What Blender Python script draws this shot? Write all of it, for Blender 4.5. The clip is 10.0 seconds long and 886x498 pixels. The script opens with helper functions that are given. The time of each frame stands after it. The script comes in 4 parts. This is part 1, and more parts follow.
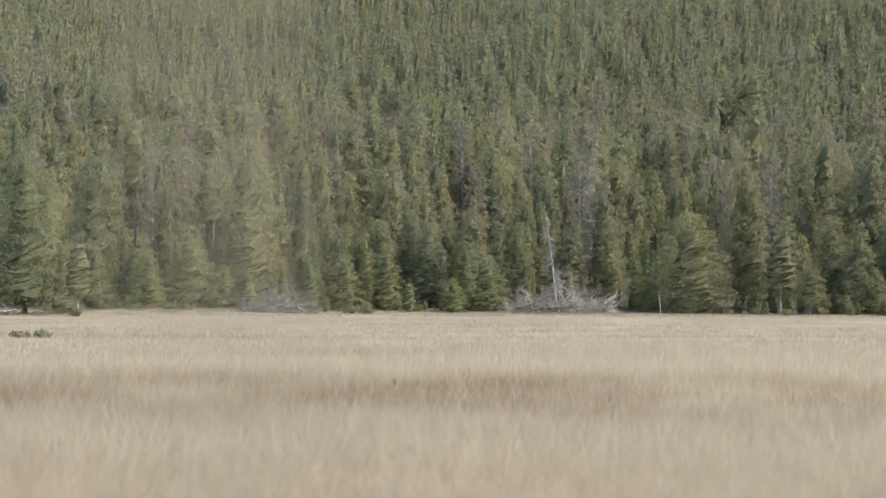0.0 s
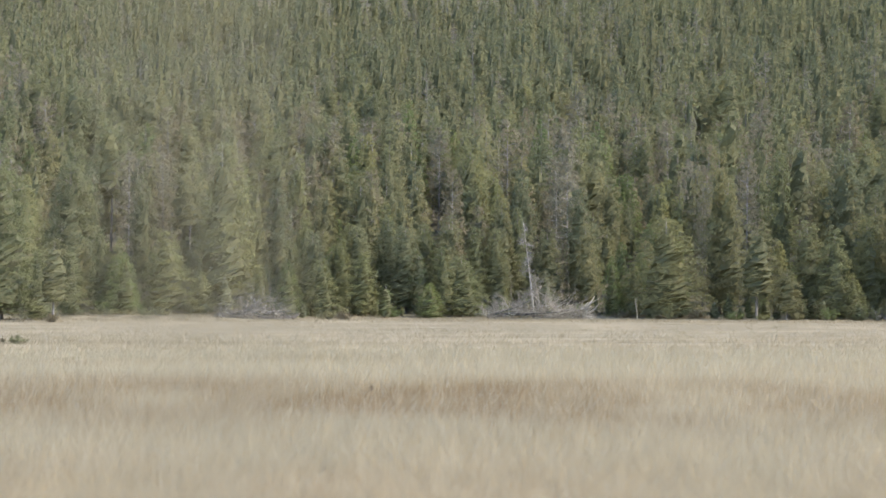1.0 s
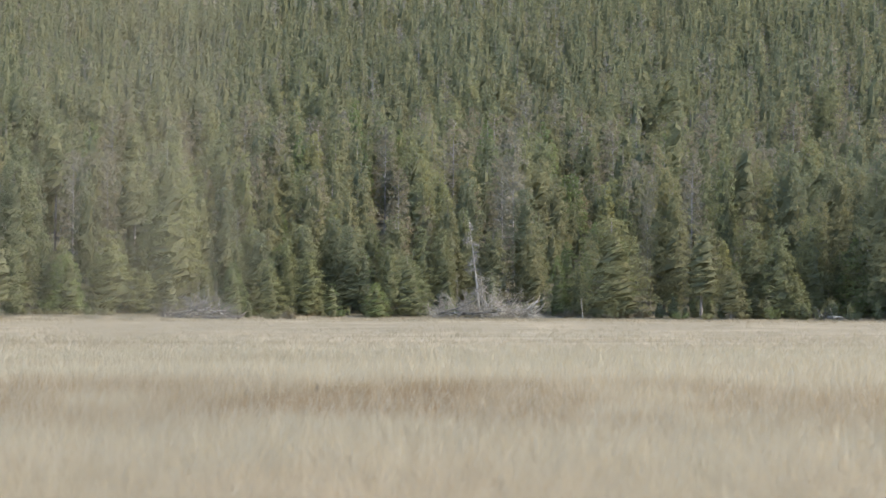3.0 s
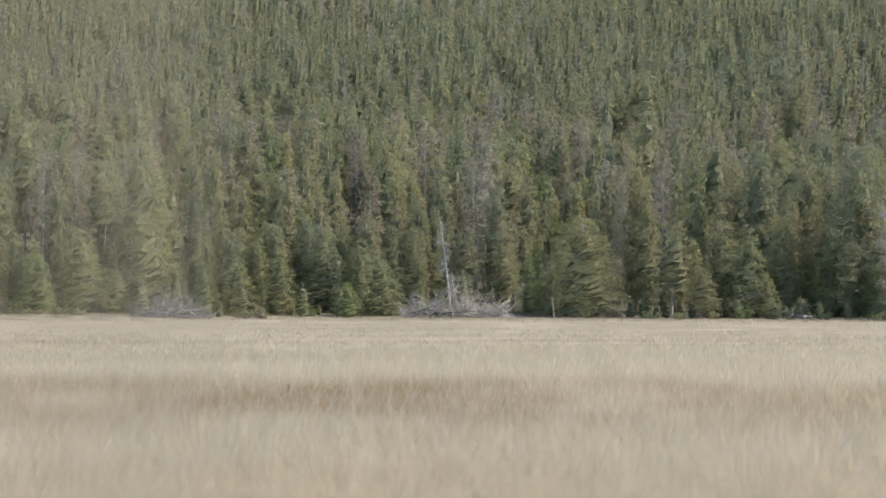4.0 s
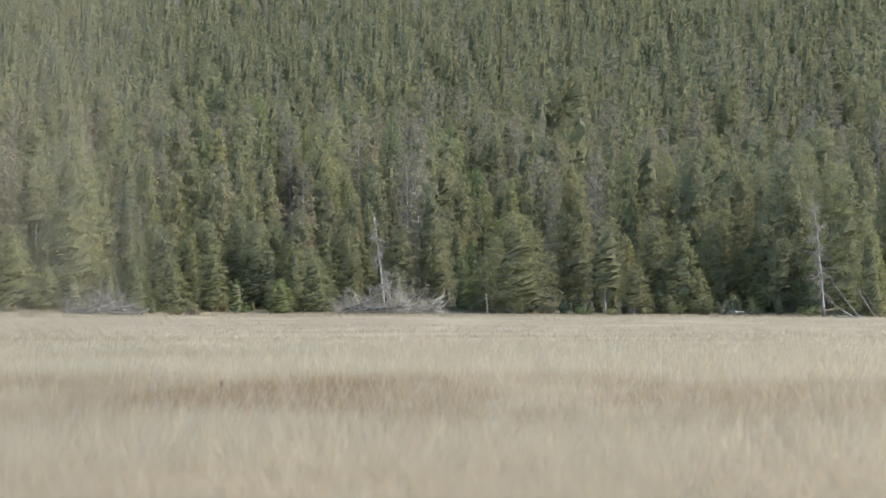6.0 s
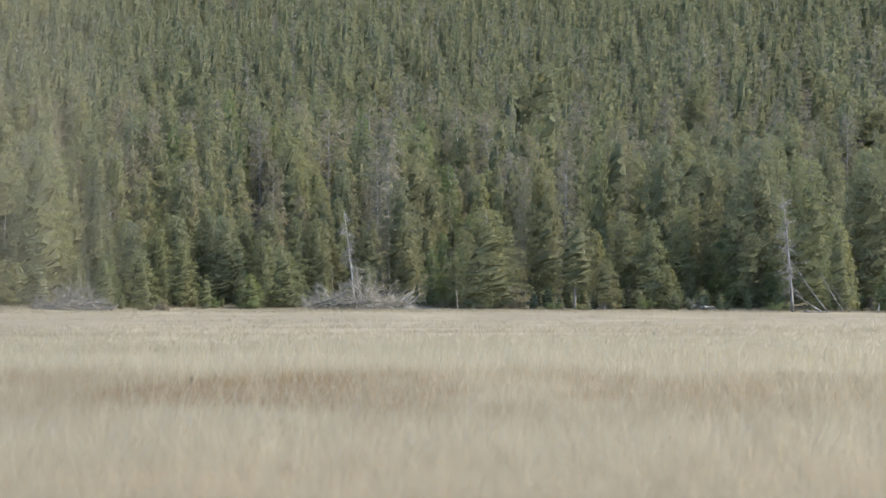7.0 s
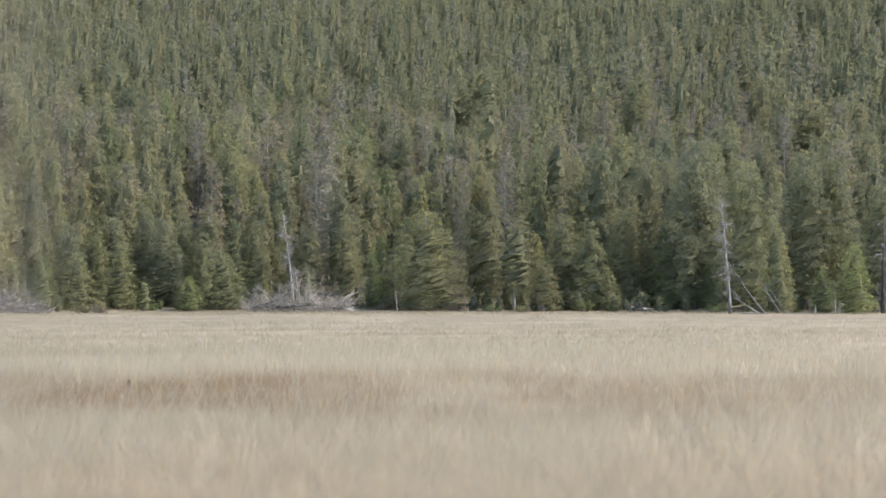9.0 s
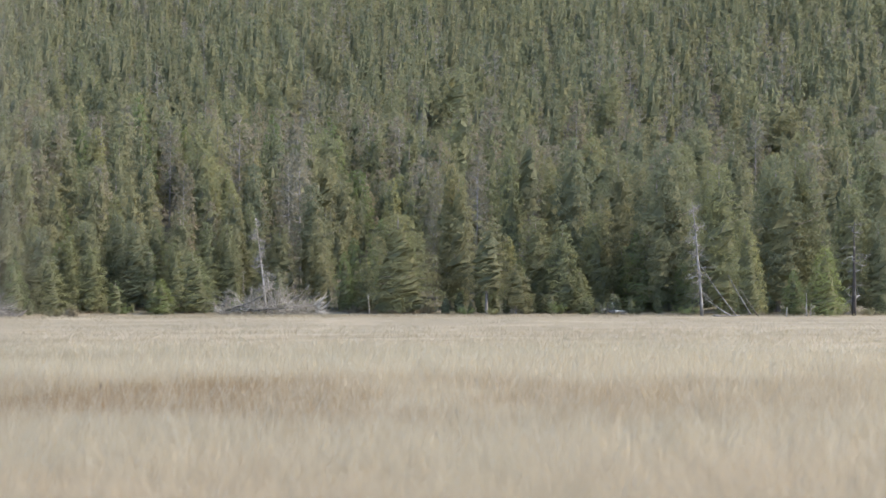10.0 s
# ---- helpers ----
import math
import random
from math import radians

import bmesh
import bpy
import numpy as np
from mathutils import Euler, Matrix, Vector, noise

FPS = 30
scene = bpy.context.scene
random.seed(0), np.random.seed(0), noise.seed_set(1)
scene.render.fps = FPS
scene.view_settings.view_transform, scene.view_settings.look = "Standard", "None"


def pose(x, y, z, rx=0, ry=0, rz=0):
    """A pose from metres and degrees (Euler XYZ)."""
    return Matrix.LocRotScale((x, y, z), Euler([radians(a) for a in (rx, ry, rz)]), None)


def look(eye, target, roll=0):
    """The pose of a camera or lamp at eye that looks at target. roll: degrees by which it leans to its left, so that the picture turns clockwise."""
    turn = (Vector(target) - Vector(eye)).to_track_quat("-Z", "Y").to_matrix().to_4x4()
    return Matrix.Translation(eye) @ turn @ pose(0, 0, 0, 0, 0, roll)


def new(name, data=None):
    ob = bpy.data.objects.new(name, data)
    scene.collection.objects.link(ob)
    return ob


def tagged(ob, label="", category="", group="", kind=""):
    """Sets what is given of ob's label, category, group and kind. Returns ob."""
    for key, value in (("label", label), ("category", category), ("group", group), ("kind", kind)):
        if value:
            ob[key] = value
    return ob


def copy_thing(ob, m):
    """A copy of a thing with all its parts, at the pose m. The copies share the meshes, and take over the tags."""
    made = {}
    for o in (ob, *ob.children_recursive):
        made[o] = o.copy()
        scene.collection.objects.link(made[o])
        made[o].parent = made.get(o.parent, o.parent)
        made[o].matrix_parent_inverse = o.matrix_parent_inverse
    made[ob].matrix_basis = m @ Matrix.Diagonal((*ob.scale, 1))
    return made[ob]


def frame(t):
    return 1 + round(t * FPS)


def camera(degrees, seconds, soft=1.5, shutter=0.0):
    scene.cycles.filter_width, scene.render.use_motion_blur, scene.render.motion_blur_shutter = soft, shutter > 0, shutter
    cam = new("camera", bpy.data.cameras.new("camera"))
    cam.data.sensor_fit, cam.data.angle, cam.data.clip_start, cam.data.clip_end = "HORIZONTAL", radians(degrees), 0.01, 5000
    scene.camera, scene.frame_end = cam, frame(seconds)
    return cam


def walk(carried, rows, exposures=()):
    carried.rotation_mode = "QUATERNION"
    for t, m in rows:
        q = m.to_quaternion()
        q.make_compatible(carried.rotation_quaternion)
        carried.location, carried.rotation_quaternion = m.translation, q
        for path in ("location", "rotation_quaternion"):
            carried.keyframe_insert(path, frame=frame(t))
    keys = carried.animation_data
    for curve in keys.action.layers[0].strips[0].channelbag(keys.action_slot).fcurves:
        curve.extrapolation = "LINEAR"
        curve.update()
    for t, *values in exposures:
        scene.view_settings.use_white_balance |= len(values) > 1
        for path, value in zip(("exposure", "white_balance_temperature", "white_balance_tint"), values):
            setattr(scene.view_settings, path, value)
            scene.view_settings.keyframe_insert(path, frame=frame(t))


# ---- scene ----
LENS = 27.13
EYE = 2.5
cam = camera(LENS, 10.0, soft=1.5)
cam.data.dof.use_dof = True
cam.data.dof.focus_distance = 125.0
cam.data.dof.aperture_fstop = 1.1
# seconds, yaw, pitch, roll: a slow pan on one spot
PAN = [
    (0.0, 0.000, 1.287, 0.138),
    (0.5, -0.376, 1.397, 0.083),
    (1.0, -0.721, 1.464, 0.094),
    (1.5, -1.110, 1.491, 0.081),
    (2.0, -1.524, 1.478, 0.145),
    (2.5, -1.978, 1.462, 0.111),
    (4.0, -3.301, 1.438, 0.047),
    (4.5, -3.833, 1.443, 0.047),
    (5.0, -4.346, 1.436, 0.012),
    (5.5, -4.881, 1.393, 0.009),
    (7.0, -6.300, 1.167, -0.052),
    (7.5, -6.804, 1.150, -0.041),
    (8.0, -7.272, 1.164, -0.087),
    (8.5, -7.758, 1.202, -0.093),
    (9.0, -8.192, 1.230, -0.125),
    (9.5, -8.643, 1.276, -0.165),
    (10.0, -9.056, 1.316, -0.203),
]
walk(cam, [(t, pose(0, 0, EYE, 90 + pitch, 0, yaw) @ pose(0, 0, 0, 0, 0, roll)) for t, yaw, pitch, roll in PAN],
     exposures=[(0.0, 2.07, 7150, 16), (2.0, 2.04, 6870, 13), (4.5, 2.05, 6970, 17), (5.5, 2.04, 6860, 14.5), (7.0, 2.04, 6770, 12.5), (8.0, 2.05, 6840, 14.5), (8.5, 2.05, 6820, 13.5), (9.0, 2.08, 6880, 18), (10.0, 2.10, 6800, 17)])

# ---- light ----
SUN_AZ, SUN_EL = 96.0, 47.0      # degrees clockwise from +y, and above the horizon
world = bpy.data.worlds.new("sky")
scene.world = world
world.use_nodes = True
wn = world.node_tree.nodes
sky = wn.new("ShaderNodeTexSky")
sky.sky_type = "NISHITA"
sky.sun_disc = False
sky.sun_elevation, sky.sun_rotation = radians(SUN_EL), radians(SUN_AZ)
sky.altitude = 2200
wn["Background"].inputs["Strength"].default_value = 0.15
world.node_tree.links.new(sky.outputs[0], wn["Background"].inputs["Color"])

lamp = bpy.data.lights.new("sun", "SUN")
lamp.energy, lamp.angle, lamp.color = 2.35, radians(0.6), (1.0, 0.95, 0.87)
sun = new("sun", lamp)
a, e = radians(SUN_AZ), radians(SUN_EL)
sun.matrix_world = look((200 * math.sin(a) * math.cos(e), 200 * math.cos(a) * math.cos(e), 200 * math.sin(e)), (0, 0, 0))

# ---- materials ----
def material(name, rough=0.8):
    m = bpy.data.materials.new(name)
    m.use_nodes = True
    b = m.node_tree.nodes["Principled BSDF"]
    b.inputs["Roughness"].default_value = rough
    b.inputs["Specular IOR Level"].default_value = 0.25
    return m, m.node_tree.nodes, m.node_tree.links, b


def mapped(nodes, links, scale):
    """World-place coordinates, scaled per axis."""
    geo = nodes.new("ShaderNodeNewGeometry")
    mp = nodes.new("ShaderNodeMapping")
    mp.inputs["Scale"].default_value = scale
    links.new(geo.outputs["Position"], mp.inputs["Vector"])
    return mp.outputs[0]


def noise_of(nodes, links, vector, scale, detail=3.0):
    n = nodes.new("ShaderNodeTexNoise")
    n.inputs["Scale"].default_value = scale
    n.inputs["Detail"].default_value = detail
    links.new(vector, n.inputs["Vector"])
    return n.outputs["Fac"]


def ramp(nodes, links, fac, stops):
    r = nodes.new("ShaderNodeValToRGB")
    el = r.color_ramp.elements
    while len(el) < len(stops):
        el.new(0.5)
    for item, (at, col) in zip(el, stops):
        item.position, item.color = at, (*col, 1)
    links.new(fac, r.inputs["Fac"])
    return r.outputs["Color"]


def mixed(nodes, links, fac, c1, c2, how="MIX"):
    m = nodes.new("ShaderNodeMix")
    m.data_type, m.blend_type = "RGBA", how
    if isinstance(fac, float):
        m.inputs["Factor"].default_value = fac
    else:
        links.new(fac, m.inputs["Factor"])
    for k, c in ((6, c1), (7, c2)):
        if isinstance(c, tuple):
            m.inputs[k].default_value = (*c, 1)
        else:
            links.new(c, m.inputs[k])
    return m.outputs[2]


def needles(name, hue, each=False):
    """Pine needles: a hue per tree-sized patch, a shade per spray, some light let through; with each, a tone for each tree."""
    m, n, l, b = material(name, 0.85)
    b.inputs["Specular IOR Level"].default_value = 0.08
    tuft = noise_of(n, l, mapped(n, l, (1, 1, 1.3)), 2.2, 5.0)
    spray = ramp(n, l, tuft, [(0.30, tuple(0.86 * c for c in hue)), (0.5, hue), (0.70, tuple(1.15 * c for c in hue))])
    bump = n.new("ShaderNodeBump")
    bump.inputs["Strength"].default_value, bump.inputs["Distance"].default_value = 0.35, 0.2
    l.new(tuft, bump.inputs["Height"])
    l.new(bump.outputs[0], b.inputs["Normal"])
    patch = ramp(n, l, noise_of(n, l, mapped(n, l, (1, 1, 0.08)), 0.25, 2.0),
                 [(0.34, (0.84, 0.87, 0.90)), (0.5, (1.0, 1.0, 1.0)), (0.66, (1.17, 1.12, 1.02))])
    col = mixed(n, l, 1.0, spray, patch, "MULTIPLY")
    if each:
        tree = n.new("ShaderNodeObjectInfo")
        col = mixed(n, l, 1.0, col, ramp(n, l, tree.outputs["Random"], [(0.0, (0.84, 0.86, 0.86)), (0.5, (0.98, 0.98, 0.97)), (1.0, (1.12, 1.10, 1.04))]), "MULTIPLY")
    l.new(col, b.inputs["Base Color"])
    tr = n.new("ShaderNodeBsdfTranslucent")
    l.new(col, tr.inputs["Color"])
    mx = n.new("ShaderNodeMixShader")
    mx.inputs[0].default_value = 0.50
    l.new(b.outputs[0], mx.inputs[1])
    l.new(tr.outputs[0], mx.inputs[2])
    l.new(mx.outputs[0], n["Material Output"].inputs["Surface"])
    return m


def bark(name, c1, c2, scale=3.0):
    m, n, l, b = material(name, 0.9)
    f = noise_of(n, l, mapped(n, l, (scale, scale, scale * 0.25)), 1.6, 5.0)
    l.new(ramp(n, l, f, [(0.3, c1), (0.7, c2)]), b.inputs["Base Color"])
    bump = n.new("ShaderNodeBump")
    bump.inputs["Strength"].default_value = 0.5
    l.new(f, bump.inputs["Height"])
    l.new(bump.outputs[0], b.inputs["Normal"])
    return m


INSIDE = needles("shaded_twigs", (0.167, 0.169, 0.096))
HUES = {
    "needles_green": (0.172, 0.176, 0.091),
    "needles_olive": (0.186, 0.179, 0.096),
    "needles_bluish": (0.156, 0.164, 0.096),
    "needles_greyed": (0.197, 0.181, 0.127),
    "needles_rust": (0.193, 0.167, 0.110),
    "needles_fresh": (0.146, 0.176, 0.074),
    "needles_young": (0.190, 0.197, 0.098),
}
FOLIAGE = [needles(name, hue) for name, hue in HUES.items()]
GREEN, OLIVE, BLUE, GREY, RUST, FRESH, YOUNG = FOLIAGE
OF_TREE = {name: needles(name + "_of_tree", hue, True) for name, hue in HUES.items()}      # for trees that stand as things of their own
BARK = bark("bark_pine", (0.10, 0.085, 0.07), (0.26, 0.23, 0.20))
GREYBARK = bark("bark_greyed", (0.13, 0.12, 0.105), (0.30, 0.28, 0.255))
DEADWOOD = bark("wood_bleached", (0.19, 0.172, 0.138), (0.42, 0.387, 0.318), 5.0)
WEATHERED = bark("wood_weathered", (0.06, 0.055, 0.048), (0.20, 0.188, 0.166), 2.2)
MOTTLED = bark("wood_mottled", (0.06, 0.054, 0.047), (0.32, 0.30, 0.268), 1.6)
TANGLE = bark("wood_sunbleached_twigs", (0.12, 0.108, 0.086), (0.30, 0.274, 0.222), 2.2)
DARKWOOD = bark("wood_rotten", (0.07, 0.058, 0.046), (0.18, 0.15, 0.122), 5.0)
# near-black wood: the shade on one standing trunk, put into its colour
SHADEWOOD = bark("wood_painted_shade", (0.022, 0.019, 0.016), (0.075, 0.064, 0.054), 4.0)
DRYWEED = bark("dry_weed", (0.13, 0.105, 0.075), (0.24, 0.20, 0.15), 5.0)


def straw_patches(n, l):
    """Colour of the dry meadow by place: pale straw, a stand of rusty grass, a few grey-green streaks."""
    long = noise_of(n, l, mapped(n, l, (0.05, 0.12, 0.0)), 1.0, 3.0)
    fine = noise_of(n, l, mapped(n, l, (2.4, 0.6, 0.0)), 1.0, 4.0)
    streak = noise_of(n, l, mapped(n, l, (8.0, 1.2, 0.0)), 1.0, 2.0)
    base = ramp(n, l, long, [(0.30, (0.336, 0.277, 0.181)), (0.45, (0.383, 0.331, 0.223)), (0.6, (0.399, 0.352, 0.244)), (0.75, (0.360, 0.325, 0.220))])
    geo = n.new("ShaderNodeNewGeometry")
    sep = n.new("ShaderNodeSeparateXYZ")
    l.new(geo.outputs["Position"], sep.inputs[0])

    def belt(y0, y1, stops):
        """Where a kind of grass grows: a belt of the meadow, broken up by noise."""
        span = n.new("ShaderNodeMapRange")
        span.inputs["From Min"].default_value, span.inputs["From Max"].default_value = y0, y1
        l.new(sep.outputs["Y"], span.inputs["Value"])
        inside = ramp(n, l, span.outputs[0], [(0.0, (0, 0, 0)), (0.3, (1, 1, 1)), (0.7, (1, 1, 1)), (1.0, (0, 0, 0))])
        clump = ramp(n, l, noise_of(n, l, mapped(n, l, stops[0]), 1.0, 4.0), [(stops[1], (0, 0, 0)), (stops[2], (1, 1, 1))])
        return mixed(n, l, 1.0, inside, clump, "MULTIPLY")

    rusty = belt(29, 54, ((0.24, 0.17, 0.0), 0.34, 0.55))
    thin = n.new("ShaderNodeMapRange")              # the rusty stand thins out eastwards
    for key, value in (("From Min", 3.0), ("From Max", 16.0), ("To Min", 1.0), ("To Max", 0.4)):
        thin.inputs[key].default_value = value
    l.new(sep.outputs["X"], thin.inputs["Value"])
    rusty = mixed(n, l, thin.outputs[0], (0.0, 0.0, 0.0), rusty)
    base = mixed(n, l, rusty, base, (0.258, 0.193, 0.110))
    front = belt(4, 30, ((0.35, 0.3, 0.0), 0.30, 0.60))
    base = mixed(n, l, front, base, (0.407, 0.342, 0.232))
    sedge = belt(64, 86, ((0.05, 0.4, 0.0), 0.42, 0.58))
    base = mixed(n, l, sedge, base, (0.331, 0.297, 0.197))
    edge = belt(55, 330, ((0.1, 0.1, 0.0), 0.15, 0.50))
    base = mixed(n, l, edge, base, (0.252, 0.220, 0.146))
    reeds = belt(82, 128, ((0.028, 0.22, 0.0), 0.54, 0.66))
    base = mixed(n, l, reeds, base, (0.229, 0.198, 0.126))
    base = mixed(n, l, 1.0, base, ramp(n, l, streak, [(0.3, (0.94, 0.935, 0.92)), (0.7, (1.05, 1.05, 1.045))]), "MULTIPLY")
    return mixed(n, l, 1.0, base, ramp(n, l, fine, [(0.3, (0.90, 0.89, 0.87)), (0.7, (1.04, 1.04, 1.04))]), "MULTIPLY")


def grass_material(name, plain=None):
    m, n, l, b = material(name, 0.7)
    geo = n.new("ShaderNodeNewGeometry")
    blade = ramp(n, l, geo.outputs["Random Per Island"], [(0.0, (0.92, 0.91, 0.89)), (0.5, (1.0, 1.0, 1.0)), (1.0, (1.06, 1.055, 1.05))])
    col = mixed(n, l, 1.0, plain or straw_patches(n, l), blade, "MULTIPLY")
    l.new(col, b.inputs["Base Color"])
    tr = n.new("ShaderNodeBsdfTranslucent")
    l.new(col, tr.inputs["Color"])
    mx = n.new("ShaderNodeMixShader")
    mx.inputs[0].default_value = 0.60
    l.new(b.outputs[0], mx.inputs[1])
    l.new(tr.outputs[0], mx.inputs[2])
    l.new(mx.outputs[0], n["Material Output"].inputs["Surface"])
    return m


def ground_material():
    """Straw-coloured turf on the flat; brown litter with dull green under the trees."""
    m, n, l, b = material("meadow_and_forest_floor", 0.95)
    geo = n.new("ShaderNodeNewGeometry")
    sep = n.new("ShaderNodeSeparateXYZ")
    l.new(geo.outputs["Position"], sep.inputs[0])
    floor_noise = noise_of(n, l, mapped(n, l, (0.35, 0.35, 0.35)), 1.0, 4.0)
    litter = ramp(n, l, floor_noise, [(0.3, (0.035, 0.034, 0.022)), (0.55, (0.07, 0.062, 0.038)), (0.75, (0.09, 0.085, 0.045))])
    add = n.new("ShaderNodeMath")
    add.operation = "MULTIPLY_ADD"
    l.new(floor_noise, add.inputs[0])
    add.inputs[1].default_value = 2.0
    l.new(sep.outputs["Z"], add.inputs[2])
    mask = n.new("ShaderNodeMapRange")
    mask.inputs["From Min"].default_value, mask.inputs["From Max"].default_value = 1.15, 1.5
    l.new(add.outputs[0], mask.inputs["Value"])
    beyond = n.new("ShaderNodeMath")        # the added near bank carries turf, the wooded slope litter
    beyond.operation = "GREATER_THAN"
    l.new(sep.outputs["Y"], beyond.inputs[0])
    beyond.inputs[1].default_value = 60.0
    under_trees = n.new("ShaderNodeMath")
    under_trees.operation = "MULTIPLY"
    l.new(mask.outputs[0], under_trees.inputs[0])
    l.new(beyond.outputs[0], under_trees.inputs[1])
    turf = mixed(n, l, 1.0, straw_patches(n, l), (0.65, 0.635, 0.61), "MULTIPLY")
    l.new(mixed(n, l, under_trees.outputs[0], turf, litter), b.inputs["Base Color"])
    bump = n.new("ShaderNodeBump")
    bump.inputs["Strength"].default_value, bump.inputs["Distance"].default_value = 0.6, 0.2
    l.new(noise_of(n, l, mapped(n, l, (3, 3, 3)), 1.0, 4.0), bump.inputs["Height"])
    l.new(bump.outputs[0], b.inputs["Normal"])
    return m


GRASS = grass_material("dry_grass")
STALK = grass_material("pale_stalks", (0.40, 0.35, 0.245))
TURF = ground_material()


# ---- mesh helpers ----
def mesh_of(name, verts, tris, mats, index=None, smooth=False, normals=None):
    """A triangle mesh from arrays."""
    verts, tris = np.asarray(verts, np.float32), np.asarray(tris, np.int32)
    me = bpy.data.meshes.new(name)
    me.vertices.add(len(verts))
    me.vertices.foreach_set("co", verts.ravel())
    me.loops.add(tris.size)
    me.loops.foreach_set("vertex_index", tris.ravel())
    me.polygons.add(len(tris))
    me.polygons.foreach_set("loop_start", np.arange(0, tris.size, 3, dtype=np.int32))
    me.polygons.foreach_set("loop_total", np.full(len(tris), 3, np.int32))
    for m in mats:
        me.materials.append(m)
    if index is not None:
        me.polygons.foreach_set("material_index", np.asarray(index, np.int32))
    me.polygons.foreach_set("use_smooth", np.full(len(tris), smooth))
    me.update()
    if normals is not None:
        free = me.attributes.new("custom_normal", "FLOAT_VECTOR", "POINT")
        free.data.foreach_set("vector", np.asarray(normals, np.float32).ravel())
    return me


def tube(points, radii, sides=6):
    """Vertices and triangles of a tapered, closed tube along points."""
    pts, n = np.asarray(points, float), len(points)
    along = np.gradient(pts, axis=0)
    along /= np.linalg.norm(along, axis=1, keepdims=True) + 1e-9
    ref = np.where(np.abs(along[:, 2:3]) > 0.9, [[1.0, 0, 0]], [[0, 0, 1.0]])
    u = np.cross(along, ref)
    u /= np.linalg.norm(u, axis=1, keepdims=True)
    w = np.cross(along, u)
    ang = np.linspace(0, 2 * np.pi, sides, endpoint=False)
    ring = u[:, None] * np.cos(ang)[None, :, None] + w[:, None] * np.sin(ang)[None, :, None]
    v = (pts[:, None] + ring * np.asarray(radii)[:, None, None]).reshape(-1, 3)
    tris = []
    for i in range(n - 1):
        for k in range(sides):
            p, q = i * sides + k, i * sides + (k + 1) % sides
            tris += [(p, q, q + sides), (p, q + sides, p + sides)]
    for k in range(1, sides - 1):
        tris += [(0, k + 1, k), ((n - 1) * sides, (n - 1) * sides + k, (n - 1) * sides + k + 1)]
    return v, np.array(tris)


def joined(pieces):
    """Several (vertices, triangles) as one."""
    vs, ts, n = [], [], 0
    for v, t in pieces:
        vs.append(v)
        ts.append(np.asarray(t) + n)
        n += len(v)
    return np.concatenate(vs), np.concatenate(ts)


def part(name, mesh, parent, label=""):
    ob = new(name, mesh)
    ob.parent = parent
    return tagged(ob, label)


def hill(x, y):
    """Height of the land: an added low grassy bank, a level meadow, then a wooded slope."""
    x, y = np.asarray(x, float), np.asarray(y, float)
    s = y + np.minimum(np.abs(x), 160) ** 2 / 440 - 207
    rise = 0.22 * 6 * np.logaddexp(0, np.clip(s, -400, 900) / 6)
    rise = 420 * np.tanh(rise / 420) + 0.14 * np.clip(s - 400, 0, 160)
    bumps = 1.6 * np.sin(x / 23 + 1) * np.sin(y / 31) + 2.5 * np.sin(x / 61 + y / 83)
    swell = 0.6 * np.exp(-((x + 32) / 13) ** 2) / (1 + np.exp(-np.clip((y - 181) / 4, -30, 30)))
    bank = 1.3 * np.exp(-(x ** 2 + y ** 2) / 13)      # unseen bank, added at the meadow's near side to raise the veil stems
    return rise + bumps * np.clip(s / 60, 0, 1) + swell + bank


# ---- ground ----
def axis(near0, near1, step, far0, far1):
    a = np.arange(near0, near1 + step, step)
    lo, hi, d = [], [], step
    v = near0
    while v > far0:
        d *= 1.35
        v -= d
        lo.append(v)
    d, v = step, near1
    while v < far1:
        d *= 1.35
        v += d
        hi.append(v)
    return np.array(lo[::-1] + list(a) + hi)


gx, gy = axis(-120, 260, 5, -2500, 2500), axis(150, 700, 5, -2500, 2500)
gx, gy = np.union1d(gx, np.arange(-12, 12.1, 0.75)), np.union1d(gy, np.arange(-12, 12.1, 0.75))
X, Y = np.meshgrid(gx, gy)
gv = np.stack([X, Y, hill(X, Y)], -1).reshape(-1, 3)
nx = len(gx)
q = (np.arange(len(gy) - 1)[:, None] * nx + np.arange(nx - 1)[None]).ravel()
gt = np.concatenate([np.stack([q, q + 1, q + nx + 1], 1), np.stack([q, q + nx + 1, q + nx], 1)])
ground = tagged(new("ground", mesh_of("ground", gv, gt, [TURF], smooth=True)),
                "level dry meadow rising into a wooded hillside", "ground", kind="structure")


# ---- pines ----
def sprays(rng, centres, ways, per, length, width, spread):
    """Sprays of needles round each centre: pointed flakes that overlap like shingles, facing out from the stem and up."""
    n = len(centres) * per
    c, w = np.repeat(centres, per, 0), np.repeat(ways, per, 0)
    start = c + rng.normal(0, length * 0.3, (n, 3))
    face = start * [1, 1, 0]
    face = face / (np.linalg.norm(face, axis=1, keepdims=True) + 0.15) + [0, 0, 0.5] + rng.normal(0, 0.22, (n, 3))
    face /= np.linalg.norm(face, axis=1, keepdims=True)
    d = w * 0.5 + rng.normal(0, spread, (n, 3)) + [0, 0, 0.25]
    return flakes(rng, start, face, d, length, width)


